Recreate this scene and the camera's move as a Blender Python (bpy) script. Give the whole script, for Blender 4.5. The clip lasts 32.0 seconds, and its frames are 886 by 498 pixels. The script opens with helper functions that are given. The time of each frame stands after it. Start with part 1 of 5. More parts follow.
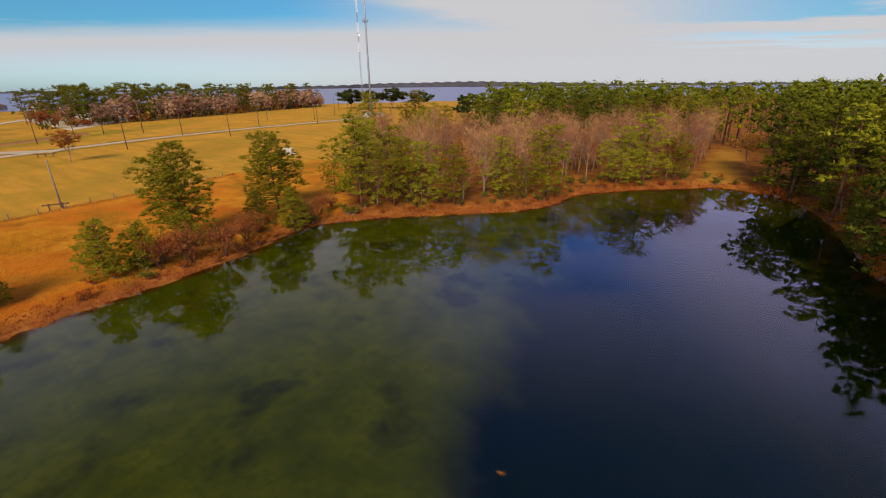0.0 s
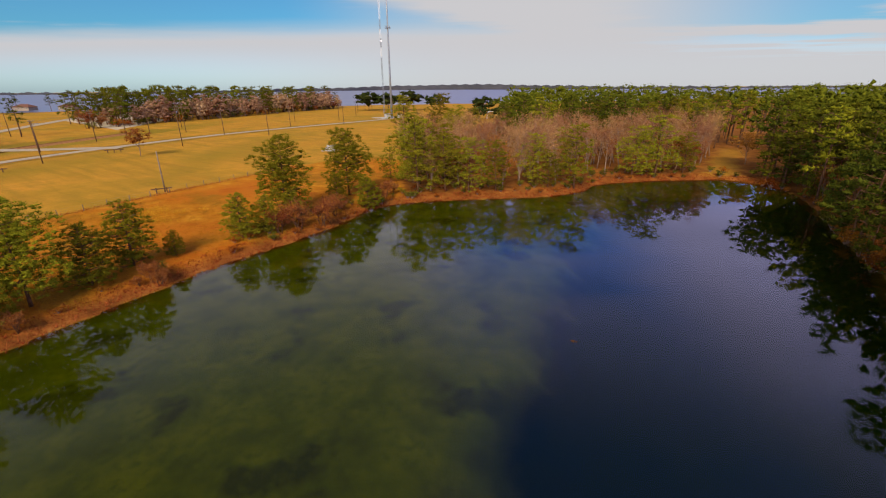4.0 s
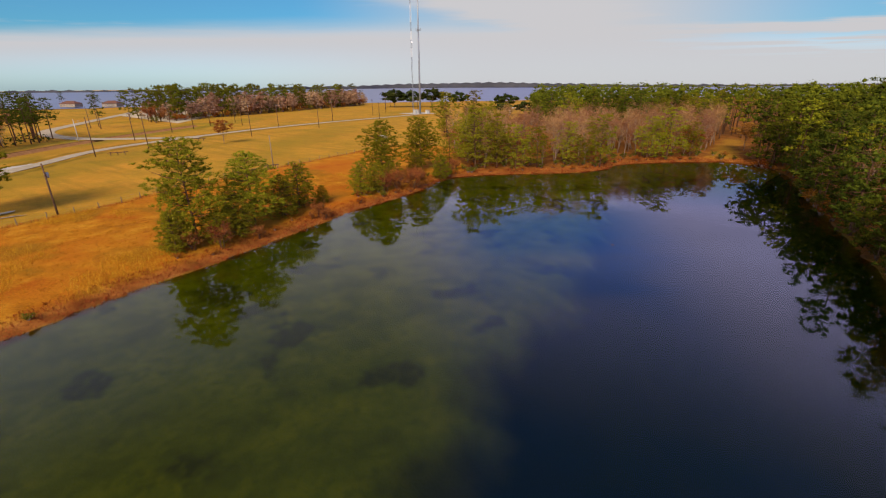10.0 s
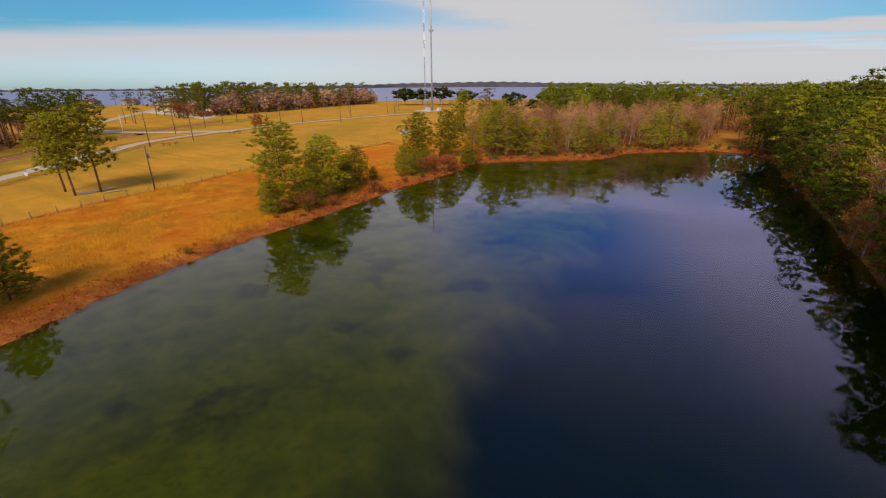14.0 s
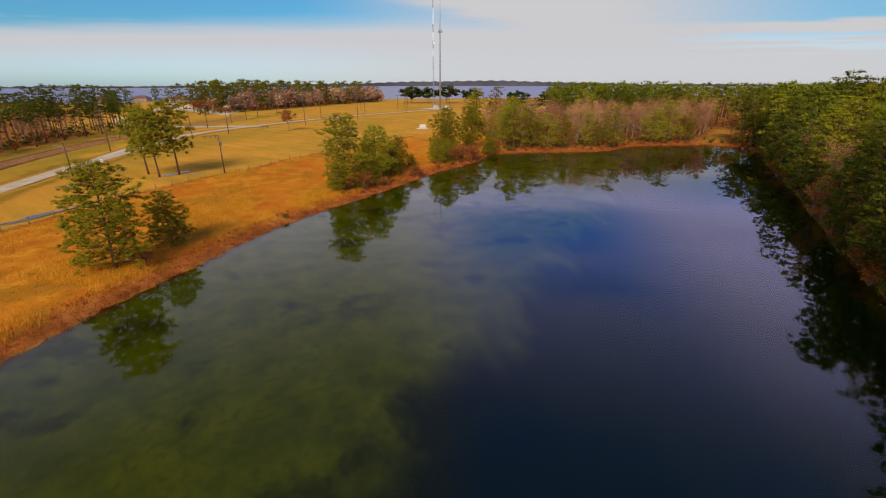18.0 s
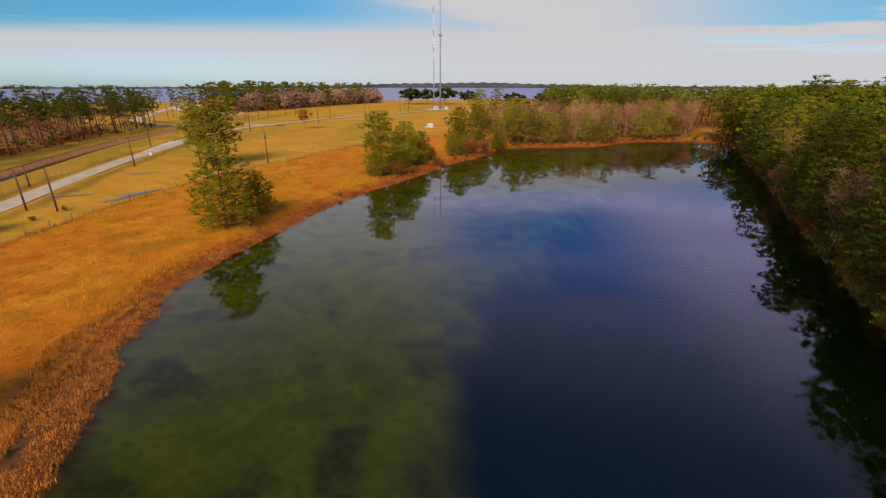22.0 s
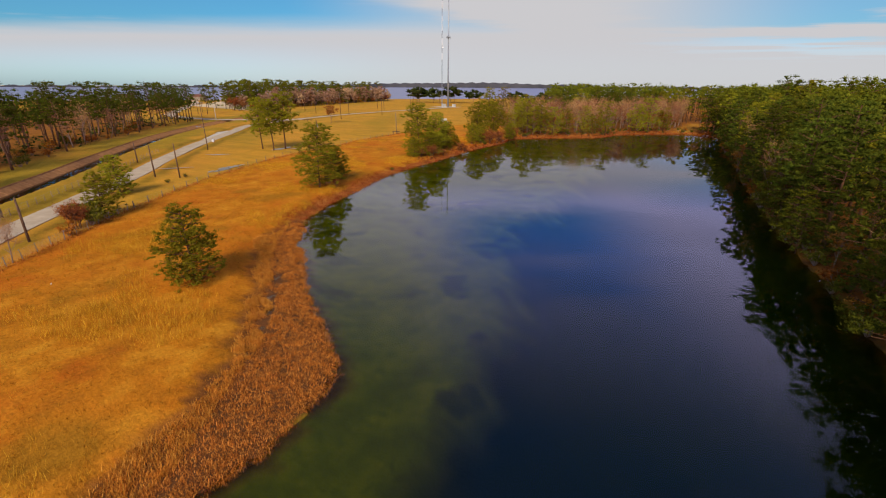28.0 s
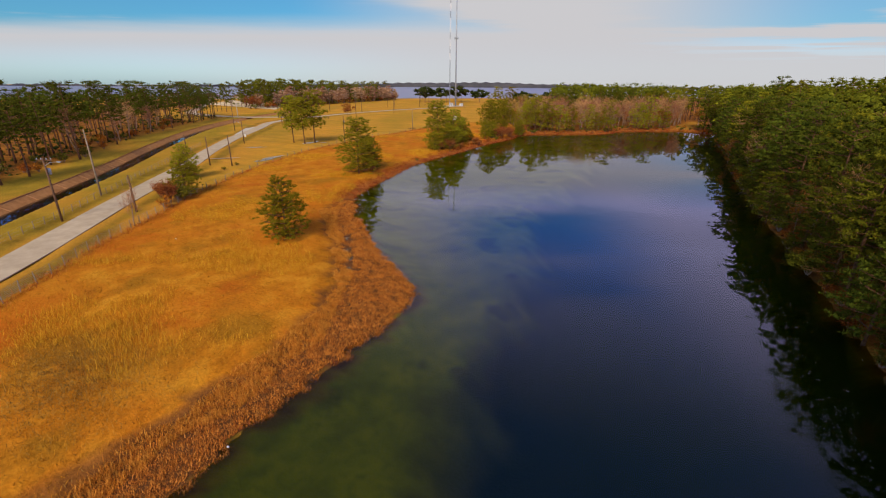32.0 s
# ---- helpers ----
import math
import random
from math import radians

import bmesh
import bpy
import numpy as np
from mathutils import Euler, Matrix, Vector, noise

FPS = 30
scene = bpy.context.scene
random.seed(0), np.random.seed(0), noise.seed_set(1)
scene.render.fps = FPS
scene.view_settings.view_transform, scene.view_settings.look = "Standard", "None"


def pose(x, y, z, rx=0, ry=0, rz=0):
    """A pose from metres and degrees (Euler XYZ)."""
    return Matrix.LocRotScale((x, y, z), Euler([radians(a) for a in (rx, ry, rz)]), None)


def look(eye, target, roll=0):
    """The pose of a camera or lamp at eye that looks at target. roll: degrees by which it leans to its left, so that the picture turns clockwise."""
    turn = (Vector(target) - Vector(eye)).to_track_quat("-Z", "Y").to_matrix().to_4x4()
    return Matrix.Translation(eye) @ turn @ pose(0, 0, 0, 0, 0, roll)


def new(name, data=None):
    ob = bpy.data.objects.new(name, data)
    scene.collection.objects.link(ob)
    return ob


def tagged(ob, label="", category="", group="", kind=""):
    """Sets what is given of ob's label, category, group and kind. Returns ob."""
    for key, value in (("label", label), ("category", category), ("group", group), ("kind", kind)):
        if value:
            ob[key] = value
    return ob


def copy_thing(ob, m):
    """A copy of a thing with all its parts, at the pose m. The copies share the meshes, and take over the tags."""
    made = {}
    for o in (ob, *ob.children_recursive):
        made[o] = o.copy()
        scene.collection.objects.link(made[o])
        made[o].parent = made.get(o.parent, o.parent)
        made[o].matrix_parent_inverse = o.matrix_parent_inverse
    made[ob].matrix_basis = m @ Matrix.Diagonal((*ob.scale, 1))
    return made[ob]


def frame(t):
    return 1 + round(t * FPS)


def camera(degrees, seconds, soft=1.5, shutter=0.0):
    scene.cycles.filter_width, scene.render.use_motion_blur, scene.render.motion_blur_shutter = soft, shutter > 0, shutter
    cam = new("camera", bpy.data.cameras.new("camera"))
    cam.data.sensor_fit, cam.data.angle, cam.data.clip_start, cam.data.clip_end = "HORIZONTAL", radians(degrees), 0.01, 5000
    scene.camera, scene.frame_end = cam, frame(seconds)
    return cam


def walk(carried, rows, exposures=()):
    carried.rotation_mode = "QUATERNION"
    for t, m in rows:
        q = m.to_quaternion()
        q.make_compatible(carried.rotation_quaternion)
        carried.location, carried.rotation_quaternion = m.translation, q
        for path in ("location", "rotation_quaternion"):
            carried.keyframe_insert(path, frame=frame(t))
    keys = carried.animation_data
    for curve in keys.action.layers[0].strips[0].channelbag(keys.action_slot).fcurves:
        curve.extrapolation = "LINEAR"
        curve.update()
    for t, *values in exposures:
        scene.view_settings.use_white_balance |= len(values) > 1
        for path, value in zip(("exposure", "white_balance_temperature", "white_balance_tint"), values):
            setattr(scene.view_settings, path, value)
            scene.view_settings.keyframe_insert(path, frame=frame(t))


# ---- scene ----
cam = camera(91.0, 32.0, soft=1.15)

PATH = [
    (0, (-1.264, 150.589, 22.228), (-2.317, 152.134, 21.519), -0.67),
    (1, (-1.451, 147.07, 22.315), (-2.51, 148.613, 21.61), -0.63),
    (2, (-1.063, 142.727, 22.487), (-2.123, 144.27, 21.785), -0.58),
    (3, (-0.328, 137.73, 22.699), (-1.392, 139.272, 21.999), -0.55),
    (3.5, (0.121, 135.197, 22.737), (-0.947, 136.736, 22.038), -0.53),
    (5.5, (1.93, 125.159, 22.924), (0.843, 126.684, 22.223), -0.45),
    (6, (2.442, 122.652, 22.911), (1.348, 124.171, 22.209), -0.44),
    (7, (3.519, 117.647, 22.82), (2.423, 119.164, 22.115), -0.43),
    (8, (4.386, 113.114, 22.654), (3.286, 114.627, 21.947), -0.43),
    (9, (5.043, 108.804, 22.701), (3.943, 110.318, 21.994), -0.46),
    (10, (5.919, 104.42, 22.715), (4.814, 105.931, 22.009), -0.49),
    (11, (6.806, 100.062, 22.537), (5.702, 101.573, 21.831), -0.50),
    (12, (7.813, 95.819, 22.401), (6.705, 97.327, 21.694), -0.48),
    (13, (8.792, 91.336, 22.196), (7.679, 92.84, 21.49), -0.46),
    (13.5, (9.267, 89.166, 22.139), (8.155, 90.67, 21.431), -0.45),
    (15.5, (11.007, 80.129, 21.9), (9.895, 81.634, 21.193), -0.33),
    (16, (11.421, 77.749, 21.888), (10.309, 79.253, 21.18), -0.29),
    (17, (12.159, 73.185, 21.976), (11.051, 74.691, 21.266), -0.22),
    (18, (12.746, 68.934, 22.139), (11.644, 70.443, 21.426), -0.15),
    (18.5, (13.057, 66.799, 22.212), (11.968, 68.319, 21.502), -0.13),
    (19, (13.429, 64.71, 22.256), (12.343, 66.232, 21.547), -0.11),
    (20, (14.375, 60.335, 22.222), (13.289, 61.858, 21.514), -0.07),
    (21, (15.197, 55.996, 22.15), (14.114, 57.521, 21.442), -0.03),
    (22, (16.236, 51.291, 22.111), (15.162, 52.823, 21.405), 0.03),
    (23, (17.844, 46.35, 21.929), (16.767, 47.88, 21.221), 0.11),
    (24, (19.947, 41.31, 21.63), (18.871, 42.84, 20.922), 0.14),
    (25, (21.931, 37.416, 21.501), (20.849, 38.944, 20.797), 0.12),
    (25.5, (22.418, 35.443, 21.515), (21.342, 36.974, 20.809), 0.11),
    (27.5, (23.444, 27.956, 21.307), (22.376, 29.493, 20.601), 0.23),
    (28, (23.704, 26.162, 21.285), (22.636, 27.698, 20.579), 0.26),
    (29, (24.321, 22.306, 21.364), (23.257, 23.847, 20.66), 0.32),
    (30, (25.176, 18.506, 21.334), (24.111, 20.045, 20.628), 0.38),
    (31, (26.201, 14.632, 21.2), (25.135, 16.169, 20.492), 0.40),
    (32, (27.512, 11.92, 21.182), (26.437, 13.45, 20.475), 0.37),
]
walk(cam, [(t, look(eye, target, roll)) for t, eye, target, roll in PATH])

# ---- daylight: pale winter sun behind the camera, thin cloud over blue sky ----
SUN_FROM = Vector((0.36, -0.93, 0.74)).normalized()
sun = new("sun", bpy.data.lights.new("sun", "SUN"))
sun.data.energy, sun.data.angle, sun.data.color = 5.0, radians(22.0), (1.0, 0.84, 0.60)
sun.matrix_world = look(SUN_FROM * 100, (0, 0, 0))

world = bpy.data.worlds.new("sky")
scene.world = world
world.use_nodes = True
wn, wl = world.node_tree.nodes, world.node_tree.links
wn.clear()


def wmath(op, a, b=None, clamp=False):
    n = wn.new("ShaderNodeMath")
    n.operation, n.use_clamp = op, clamp
    for i, v in enumerate((a, b)):
        if v is None:
            continue
        if isinstance(v, (int, float)):
            n.inputs[i].default_value = v
        else:
            wl.new(v, n.inputs[i])
    return n.outputs[0]


def wstep(v, lo, hi):
    n = wn.new("ShaderNodeMapRange")
    n.interpolation_type = "SMOOTHSTEP"
    wl.new(v, n.inputs[0])
    n.inputs[1].default_value, n.inputs[2].default_value = lo, hi
    return n.outputs[0]


sky = wn.new("ShaderNodeTexSky")
sky.sky_type, sky.sun_disc = "NISHITA", False
sky.sun_elevation, sky.sun_rotation = math.asin(SUN_FROM.z), math.atan2(SUN_FROM.x, SUN_FROM.y)
sky.altitude, sky.air_density, sky.dust_density, sky.ozone_density = 50, 1.0, 0.6, 2.5
tex = wn.new("ShaderNodeTexCoord")
turn = wn.new("ShaderNodeVectorRotate")
turn.rotation_type = "Z_AXIS"
turn.inputs["Angle"].default_value = radians(-34.4)
wl.new(tex.outputs["Generated"], turn.inputs["Vector"])
sep = wn.new("ShaderNodeSeparateXYZ")
wl.new(turn.outputs[0], sep.inputs[0])
up = wmath("MAXIMUM", sep.outputs[2], 0.03)
flat = wn.new("ShaderNodeCombineXYZ")
wl.new(wmath("DIVIDE", sep.outputs[0], up), flat.inputs[0])
wl.new(wmath("DIVIDE", sep.outputs[1], up), flat.inputs[1])
cn = wn.new("ShaderNodeTexNoise")
cn.inputs["Scale"].default_value, cn.inputs["Detail"].default_value, cn.inputs["Roughness"].default_value = 0.42, 7, 0.55
cmap = wn.new("ShaderNodeMapping")
cmap.inputs["Location"].default_value = (3.3, 1.3, 0)
cmap.inputs["Scale"].default_value = (0.55, 1.0, 1)
wl.new(flat.outputs[0], cmap.inputs[0])
wl.new(cmap.outputs[0], cn.inputs["Vector"])
puffs = wn.new("ShaderNodeTexNoise")
puffs.inputs["Scale"].default_value, puffs.inputs["Detail"].default_value, puffs.inputs["Roughness"].default_value = 0.55, 4, 0.5
wl.new(cmap.outputs[0], puffs.inputs["Vector"])
# a sheet of high cloud, open towards the west in a long wedge
fwd = wmath("MAXIMUM", sep.outputs[1], 0.05)
side = wmath("DIVIDE", sep.outputs[0], fwd)
rise = wmath("DIVIDE", sep.outputs[2], fwd)
wob = wmath("MULTIPLY", wmath("SUBTRACT", cn.outputs[0], 0.5), 0.10)
under = wstep(wmath("ADD", wmath("SUBTRACT", wmath("SUBTRACT", 0.126, wmath("MULTIPLY", side, 0.20)), rise), wob), -0.012, 0.012)
over = wstep(wmath("ADD", rise, wmath("MULTIPLY", wob, 0.3)), 0.088, 0.135)
west = wstep(side, 0.0, -0.35)
wedge = wmath("MULTIPLY", wmath("MULTIPLY", under, over), wmath("ADD", wmath("MULTIPLY", west, 0.5), 0.5))
wedge = wmath("MULTIPLY", wedge, wmath("SUBTRACT", 1.0, wmath("MULTIPLY", wstep(cn.outputs[0], 0.54, 0.68), 0.4)))
streak = wmath("SUBTRACT", 1.0, wstep(cn.outputs[0], 0.40, 0.58))
high = wmath("MULTIPLY", streak, wmath("MULTIPLY", wstep(rise, 0.45, 1.0), 0.28))
north_east = wmath("MULTIPLY", wmath("MULTIPLY", wstep(side, 0.25, 0.85), wstep(rise, 0.03, 0.12)), wmath("SUBTRACT", 1.0, wstep(rise, 0.22, 0.32)))
high = wmath("MAXIMUM", high, wmath("MULTIPLY", wmath("MULTIPLY", wstep(cn.outputs[0], 0.58, 0.42), north_east), 0.75))
gap_edge = wmath("ADD", wmath("SUBTRACT", wmath("ADD", wmath("MULTIPLY", rise, 0.95), -0.03), side), wmath("MULTIPLY", wob, 1.5))
gap = wmath("MULTIPLY", wmath("MULTIPLY", wstep(gap_edge, -0.30, 0.0), wstep(wmath("ADD", side, wmath("MULTIPLY", wob, -1.4)), -0.12, 0.14)), wstep(rise, 0.20, 0.30))
high = wmath("MAXIMUM", high, wmath("MULTIPLY", gap, wmath("ADD", wmath("MULTIPLY", wstep(puffs.outputs[0], 0.62, 0.40), 0.6), 0.34)))
hazeblue = wmath("MULTIPLY", wmath("SUBTRACT", 1.0, wstep(rise, 0.0, 0.10)), wmath("ADD", wmath("MULTIPLY", wstep(side, 0.1, -0.8), 0.80), 0.08))
openness = wmath("MAXIMUM", wmath("MAXIMUM", wmath("MULTIPLY", wedge, 0.92), high), hazeblue, True)
cloud = wn.new("ShaderNodeMix")
cloud.data_type = "RGBA"
wl.new(openness, cloud.inputs["Factor"])
cloud.inputs["A"].default_value = (6.0, 5.9, 6.1, 1)
tint = wn.new("ShaderNodeMix")
tint.data_type, tint.blend_type = "RGBA", "MULTIPLY"
tint.inputs["Factor"].default_value = 1
wl.new(sky.outputs[0], tint.inputs["A"])
deepen = wn.new("ShaderNodeMix")
deepen.data_type = "RGBA"
wl.new(wstep(rise, 0.20, 0.45), deepen.inputs["Factor"])
deepen.inputs["A"].default_value, deepen.inputs["B"].default_value = (0.22, 0.74, 1.0, 1), (0.55, 1.35, 2.7, 1)
pale = wn.new("ShaderNodeMix")
pale.data_type = "RGBA"
wl.new(wstep(rise, 0.06, 0.12), pale.inputs["Factor"])
pale.inputs["A"].default_value = (0.85, 1.2, 1.6, 1)
wl.new(deepen.outputs["Result"], pale.inputs["B"])
wl.new(pale.outputs["Result"], tint.inputs["B"])
wl.new(tint.outputs["Result"], cloud.inputs["B"])
# cloud out of view: brightened low, dimmed overhead, made up for the pond's reflections
lift = wn.new("ShaderNodeMix")
lift.data_type, lift.blend_type = "RGBA", "MULTIPLY"
lift.inputs["Factor"].default_value = 1
veil = wn.new("ShaderNodeMix")
veil.data_type = "RGBA"
wl.new(wmath("MULTIPLY", wstep(rise, 0.19, 0.27), wstep(side, -0.20, 0.12)), veil.inputs["Factor"])
veil.inputs["A"].default_value, veil.inputs["B"].default_value = (6.0, 5.9, 6.1, 1), (5.5, 5.3, 8.0, 1)
wl.new(veil.outputs["Result"], lift.inputs["A"])
glow = wmath("ADD", wmath("MULTIPLY", wstep(sep.outputs[2], 0.30, 0.66), -0.93), wmath("ADD", 1.0, wmath("MULTIPLY", wmath("MULTIPLY", wstep(rise, 0.205, 0.255), wmath("ADD", 0.4, wmath("MULTIPLY", wstep(side, -0.30, 0.10), 0.6))), wmath("MULTIPLY", wmath("ADD", 0.88, wmath("MULTIPLY", wmath("SUBTRACT", puffs.outputs[0], 0.45), 3.0))))))
vec = wn.new("ShaderNodeCombineColor")
for k in range(3):
    wl.new(glow, vec.inputs[k])
wl.new(vec.outputs[0], lift.inputs["B"])
wl.new(lift.outputs["Result"], cloud.inputs["A"])
bg = wn.new("ShaderNodeBackground")
bg.inputs["Strength"].default_value = 0.10
wl.new(cloud.outputs["Result"], bg.inputs[0])
wl.new(bg.outputs[0], wn.new("ShaderNodeOutputWorld").inputs[0])
scene.view_settings.exposure = 0.0

# ---- materials ----


def material(name):
    m = bpy.data.materials.new(name)
    m.use_nodes = True
    m.node_tree.nodes.clear()
    return m, m.node_tree.nodes, m.node_tree.links


def noise_node(n, l, scale, detail=6, rough=0.6, vec=None):
    t = n.new("ShaderNodeTexNoise")
    t.inputs["Scale"].default_value, t.inputs["Detail"].default_value, t.inputs["Roughness"].default_value = scale, detail, rough
    if vec is None:
        vec = n.new("ShaderNodeTexCoord").outputs["Object"]
    l.new(vec, t.inputs["Vector"])
    return t.outputs[0]


def ramp(n, l, fac, stops):
    r = n.new("ShaderNodeValToRGB")
    el = r.color_ramp.elements
    while len(el) < len(stops):
        el.new(0.5)
    for e, (p, c) in zip(el, stops):
        e.position, e.color = p, (*c, 1)
    l.new(fac, r.inputs[0])
    return r.outputs[0]


def mixc(n, l, fac, a, b, blend="MIX"):
    m = n.new("ShaderNodeMix")
    m.data_type, m.blend_type = "RGBA", blend
    for s, v in (("Factor", fac), ("A", a), ("B", b)):
        if isinstance(v, (int, float)):
            m.inputs[s].default_value = v
        elif isinstance(v, tuple):
            m.inputs[s].default_value = (*v, 1)
        else:
            l.new(v, m.inputs[s])
    return m.outputs["Result"]


def principled(n, l, colour, rough=0.8, bump=None, strength=0.3, metal=0.0, dist=0.05):
    p = n.new("ShaderNodeBsdfPrincipled")
    if isinstance(colour, tuple):
        p.inputs["Base Color"].default_value = (*colour, 1)
    else:
        l.new(colour, p.inputs["Base Color"])
    p.inputs["Roughness"].default_value, p.inputs["Metallic"].default_value = rough, metal
    p.inputs["Specular IOR Level"].default_value = 0.25 if rough < 0.85 else 0.03
    if bump is not None:
        b = n.new("ShaderNodeBump")
        b.inputs["Strength"].default_value, b.inputs["Distance"].default_value = strength, dist
        l.new(bump, b.inputs["Height"])
        l.new(b.outputs[0], p.inputs["Normal"])
    l.new(p.outputs[0], n.new("ShaderNodeOutputMaterial").inputs[0])
    return p


def plain(name, dark, light, scale=3.0, rough=0.8, bump=0.3, metal=0.0):
    m, n, l = material(name)
    f = noise_node(n, l, scale)
    c = ramp(n, l, f, ((0.3, dark), (0.7, light)))
    principled(n, l, c, rough, noise_node(n, l, scale * 6), bump, metal)
    return m


def leafy(name, dark, mid, light, glow=0.3):
    """Leaves or needles: varied from tree to tree and from blade to blade, partly let through by light."""
    m, n, l = material(name)
    isl = n.new("ShaderNodeNewGeometry").outputs["Random Per Island"]
    c = ramp(n, l, isl, ((0.0, dark), (0.55, mid), (1.0, light)))
    rnd = n.new("ShaderNodeObjectInfo").outputs["Random"]
    hs = n.new("ShaderNodeHueSaturation")
    mr = n.new("ShaderNodeMapRange")
    l.new(rnd, mr.inputs[0])
    mr.inputs[3].default_value, mr.inputs[4].default_value = 0.72, 1.28
    l.new(mr.outputs[0], hs.inputs["Value"])
    mh = n.new("ShaderNodeMapRange")
    l.new(rnd, mh.inputs[0])
    mh.inputs[3].default_value, mh.inputs[4].default_value = 0.485, 0.515
    l.new(mh.outputs[0], hs.inputs["Hue"])
    patch = ramp(n, l, noise_node(n, l, 0.9, 3), ((0.3, (0.80, 0.84, 0.86)), (0.7, (1.12, 1.08, 1.0))))
    l.new(mixc(n, l, 1.0, c, patch, "MULTIPLY"), hs.inputs["Color"])
    d, t = n.new("ShaderNodeBsdfDiffuse"), n.new("ShaderNodeBsdfTranslucent")
    l.new(hs.outputs[0], d.inputs[0])
    l.new(hs.outputs[0], t.inputs[0])
    mx = n.new("ShaderNodeMixShader")
    mx.inputs[0].default_value = glow
    l.new(d.outputs[0], mx.inputs[1])
    l.new(t.outputs[0], mx.inputs[2])
    l.new(mx.outputs[0], n.new("ShaderNodeOutputMaterial").inputs[0])
    return m


def ground_material():
    m, n, l = material("ground")
    def att(a):
        t = n.new("ShaderNodeAttribute")
        t.attribute_name = a
        return t.outputs["Fac"]
    broad, mid, fine = noise_node(n, l, 0.045, 5), noise_node(n, l, 0.30, 6), noise_node(n, l, 4.0, 5, 0.7)
    rough_grass = ramp(n, l, mid, ((0.28, (0.36, 0.135, 0.012)), (0.48, (0.57, 0.205, 0.013)), (0.68, (0.69, 0.31, 0.025))))
    rough_grass = mixc(n, l, ramp(n, l, broad, ((0.45, (0, 0, 0)), (0.62, (1, 1, 1)))), rough_grass, (0.58, 0.175, 0.013), "MIX")
    reds = ramp(n, l, noise_node(n, l, 0.11, 5, 0.65), ((0.54, (0, 0, 0)), (0.68, (0.75, 0.75, 0.75))))
    rough_grass = mixc(n, l, reds, rough_grass, (0.50, 0.120, 0.010))
    olive = ramp(n, l, noise_node(n, l, 0.075, 5, 0.6), ((0.38, (0.75, 0.75, 0.75)), (0.48, (0, 0, 0))))
    rough_grass = mixc(n, l, olive, rough_grass, (0.36, 0.170, 0.014))
    lawn = ramp(n, l, broad, ((0.32, (0.43, 0.245, 0.028)), (0.5, (0.62, 0.31, 0.034)), (0.68, (0.72, 0.325, 0.040))))
    lawn = mixc(n, l, ramp(n, l, mid, ((0.42, (0, 0, 0)), (0.75, (0.7, 0.7, 0.7)))), lawn, (0.40, 0.245, 0.026))
    lawn = mixc(n, l, att("green"), lawn, ramp(n, l, mid, ((0.3, (0.23, 0.170, 0.018)), (0.7, (0.41, 0.265, 0.026)))))
    tilt = n.new("ShaderNodeMapping")
    tilt.inputs["Rotation"].default_value = (0, 0, radians(-40))
    tilt.inputs["Scale"].default_value = (0.03, 0.24, 0.1)
    l.new(n.new("ShaderNodeTexCoord").outputs["Object"], tilt.inputs[0])
    # mowing lines and tree shadows, both put into the lawn colour as streaks
    swath_shade = noise_node(n, l, 1.0, 4, 0.6, tilt.outputs[0])
    lawn = mixc(n, l, ramp(n, l, swath_shade, ((0.47, (0, 0, 0)), (0.64, (0.55, 0.55, 0.55)))), lawn, (0.33, 0.205, 0.024))
    worn = noise_node(n, l, 0.021, 5, 0.62)
    lawn = mixc(n, l, ramp(n, l, worn, ((0.50, (0, 0, 0)), (0.62, (0.6, 0.6, 0.6)))), lawn, (0.58, 0.265, 0.033))
    lawn = mixc(n, l, att("verge"), lawn, ramp(n, l, mid, ((0.35, (0.13, 0.085, 0.012)), (0.65, (0.30, 0.19, 0.02)))))
    litter = ramp(n, l, mid, ((0.3, (0.17, 0.062, 0.014)), (0.7, (0.44, 0.165, 0.030))))
    soil = ramp(n, l, mid, ((0.3, (0.17, 0.052, 0.013)), (0.55, (0.36, 0.12, 0.025)), (0.75, (0.48, 0.20, 0.05))))
    algae = ramp(n, l, mid, ((0.30, (0.145, 0.152, 0.004)), (0.48, (0.232, 0.240, 0.005)), (0.72, (0.345, 0.325, 0.006))))
    algae = mixc(n, l, ramp(n, l, noise_node(n, l, 0.13, 4, 0.55), ((0.36, (0.9, 0.9, 0.9)), (0.44, (0, 0, 0)))), algae, (0.075, 0.082, 0.010))
    algae = mixc(n, l, ramp(n, l, noise_node(n, l, 1.1, 6, 0.7), ((0.35, (0.8, 0.8, 0.8)), (0.52, (0, 0, 0)))), algae, (0.17, 0.18, 0.005))
    c = mixc(n, l, att("lawn"), rough_grass, lawn)
    c = mixc(n, l, att("litter"), c, litter)
    c = mixc(n, l, att("bank"), c, soil)
    c = mixc(n, l, att("bog"), c, ramp(n, l, mid, ((0.3, (0.085, 0.040, 0.020)), (0.7, (0.22, 0.085, 0.025)))))
    speck = ramp(n, l, fine, ((0.25, (0.48, 0.48, 0.48)), (0.75, (0.98, 0.98, 0.98))))
    c = mixc(n, l, 1.0, c, speck, "MULTIPLY")
    c = mixc(n, l, att("shelf"), c, algae)
    c = mixc(n, l, att("deep"), c, (0.003, 0.022, 0.018))
    principled(n, l, c, 0.95, fine, 0.6, 0.0, 0.15)
    return m


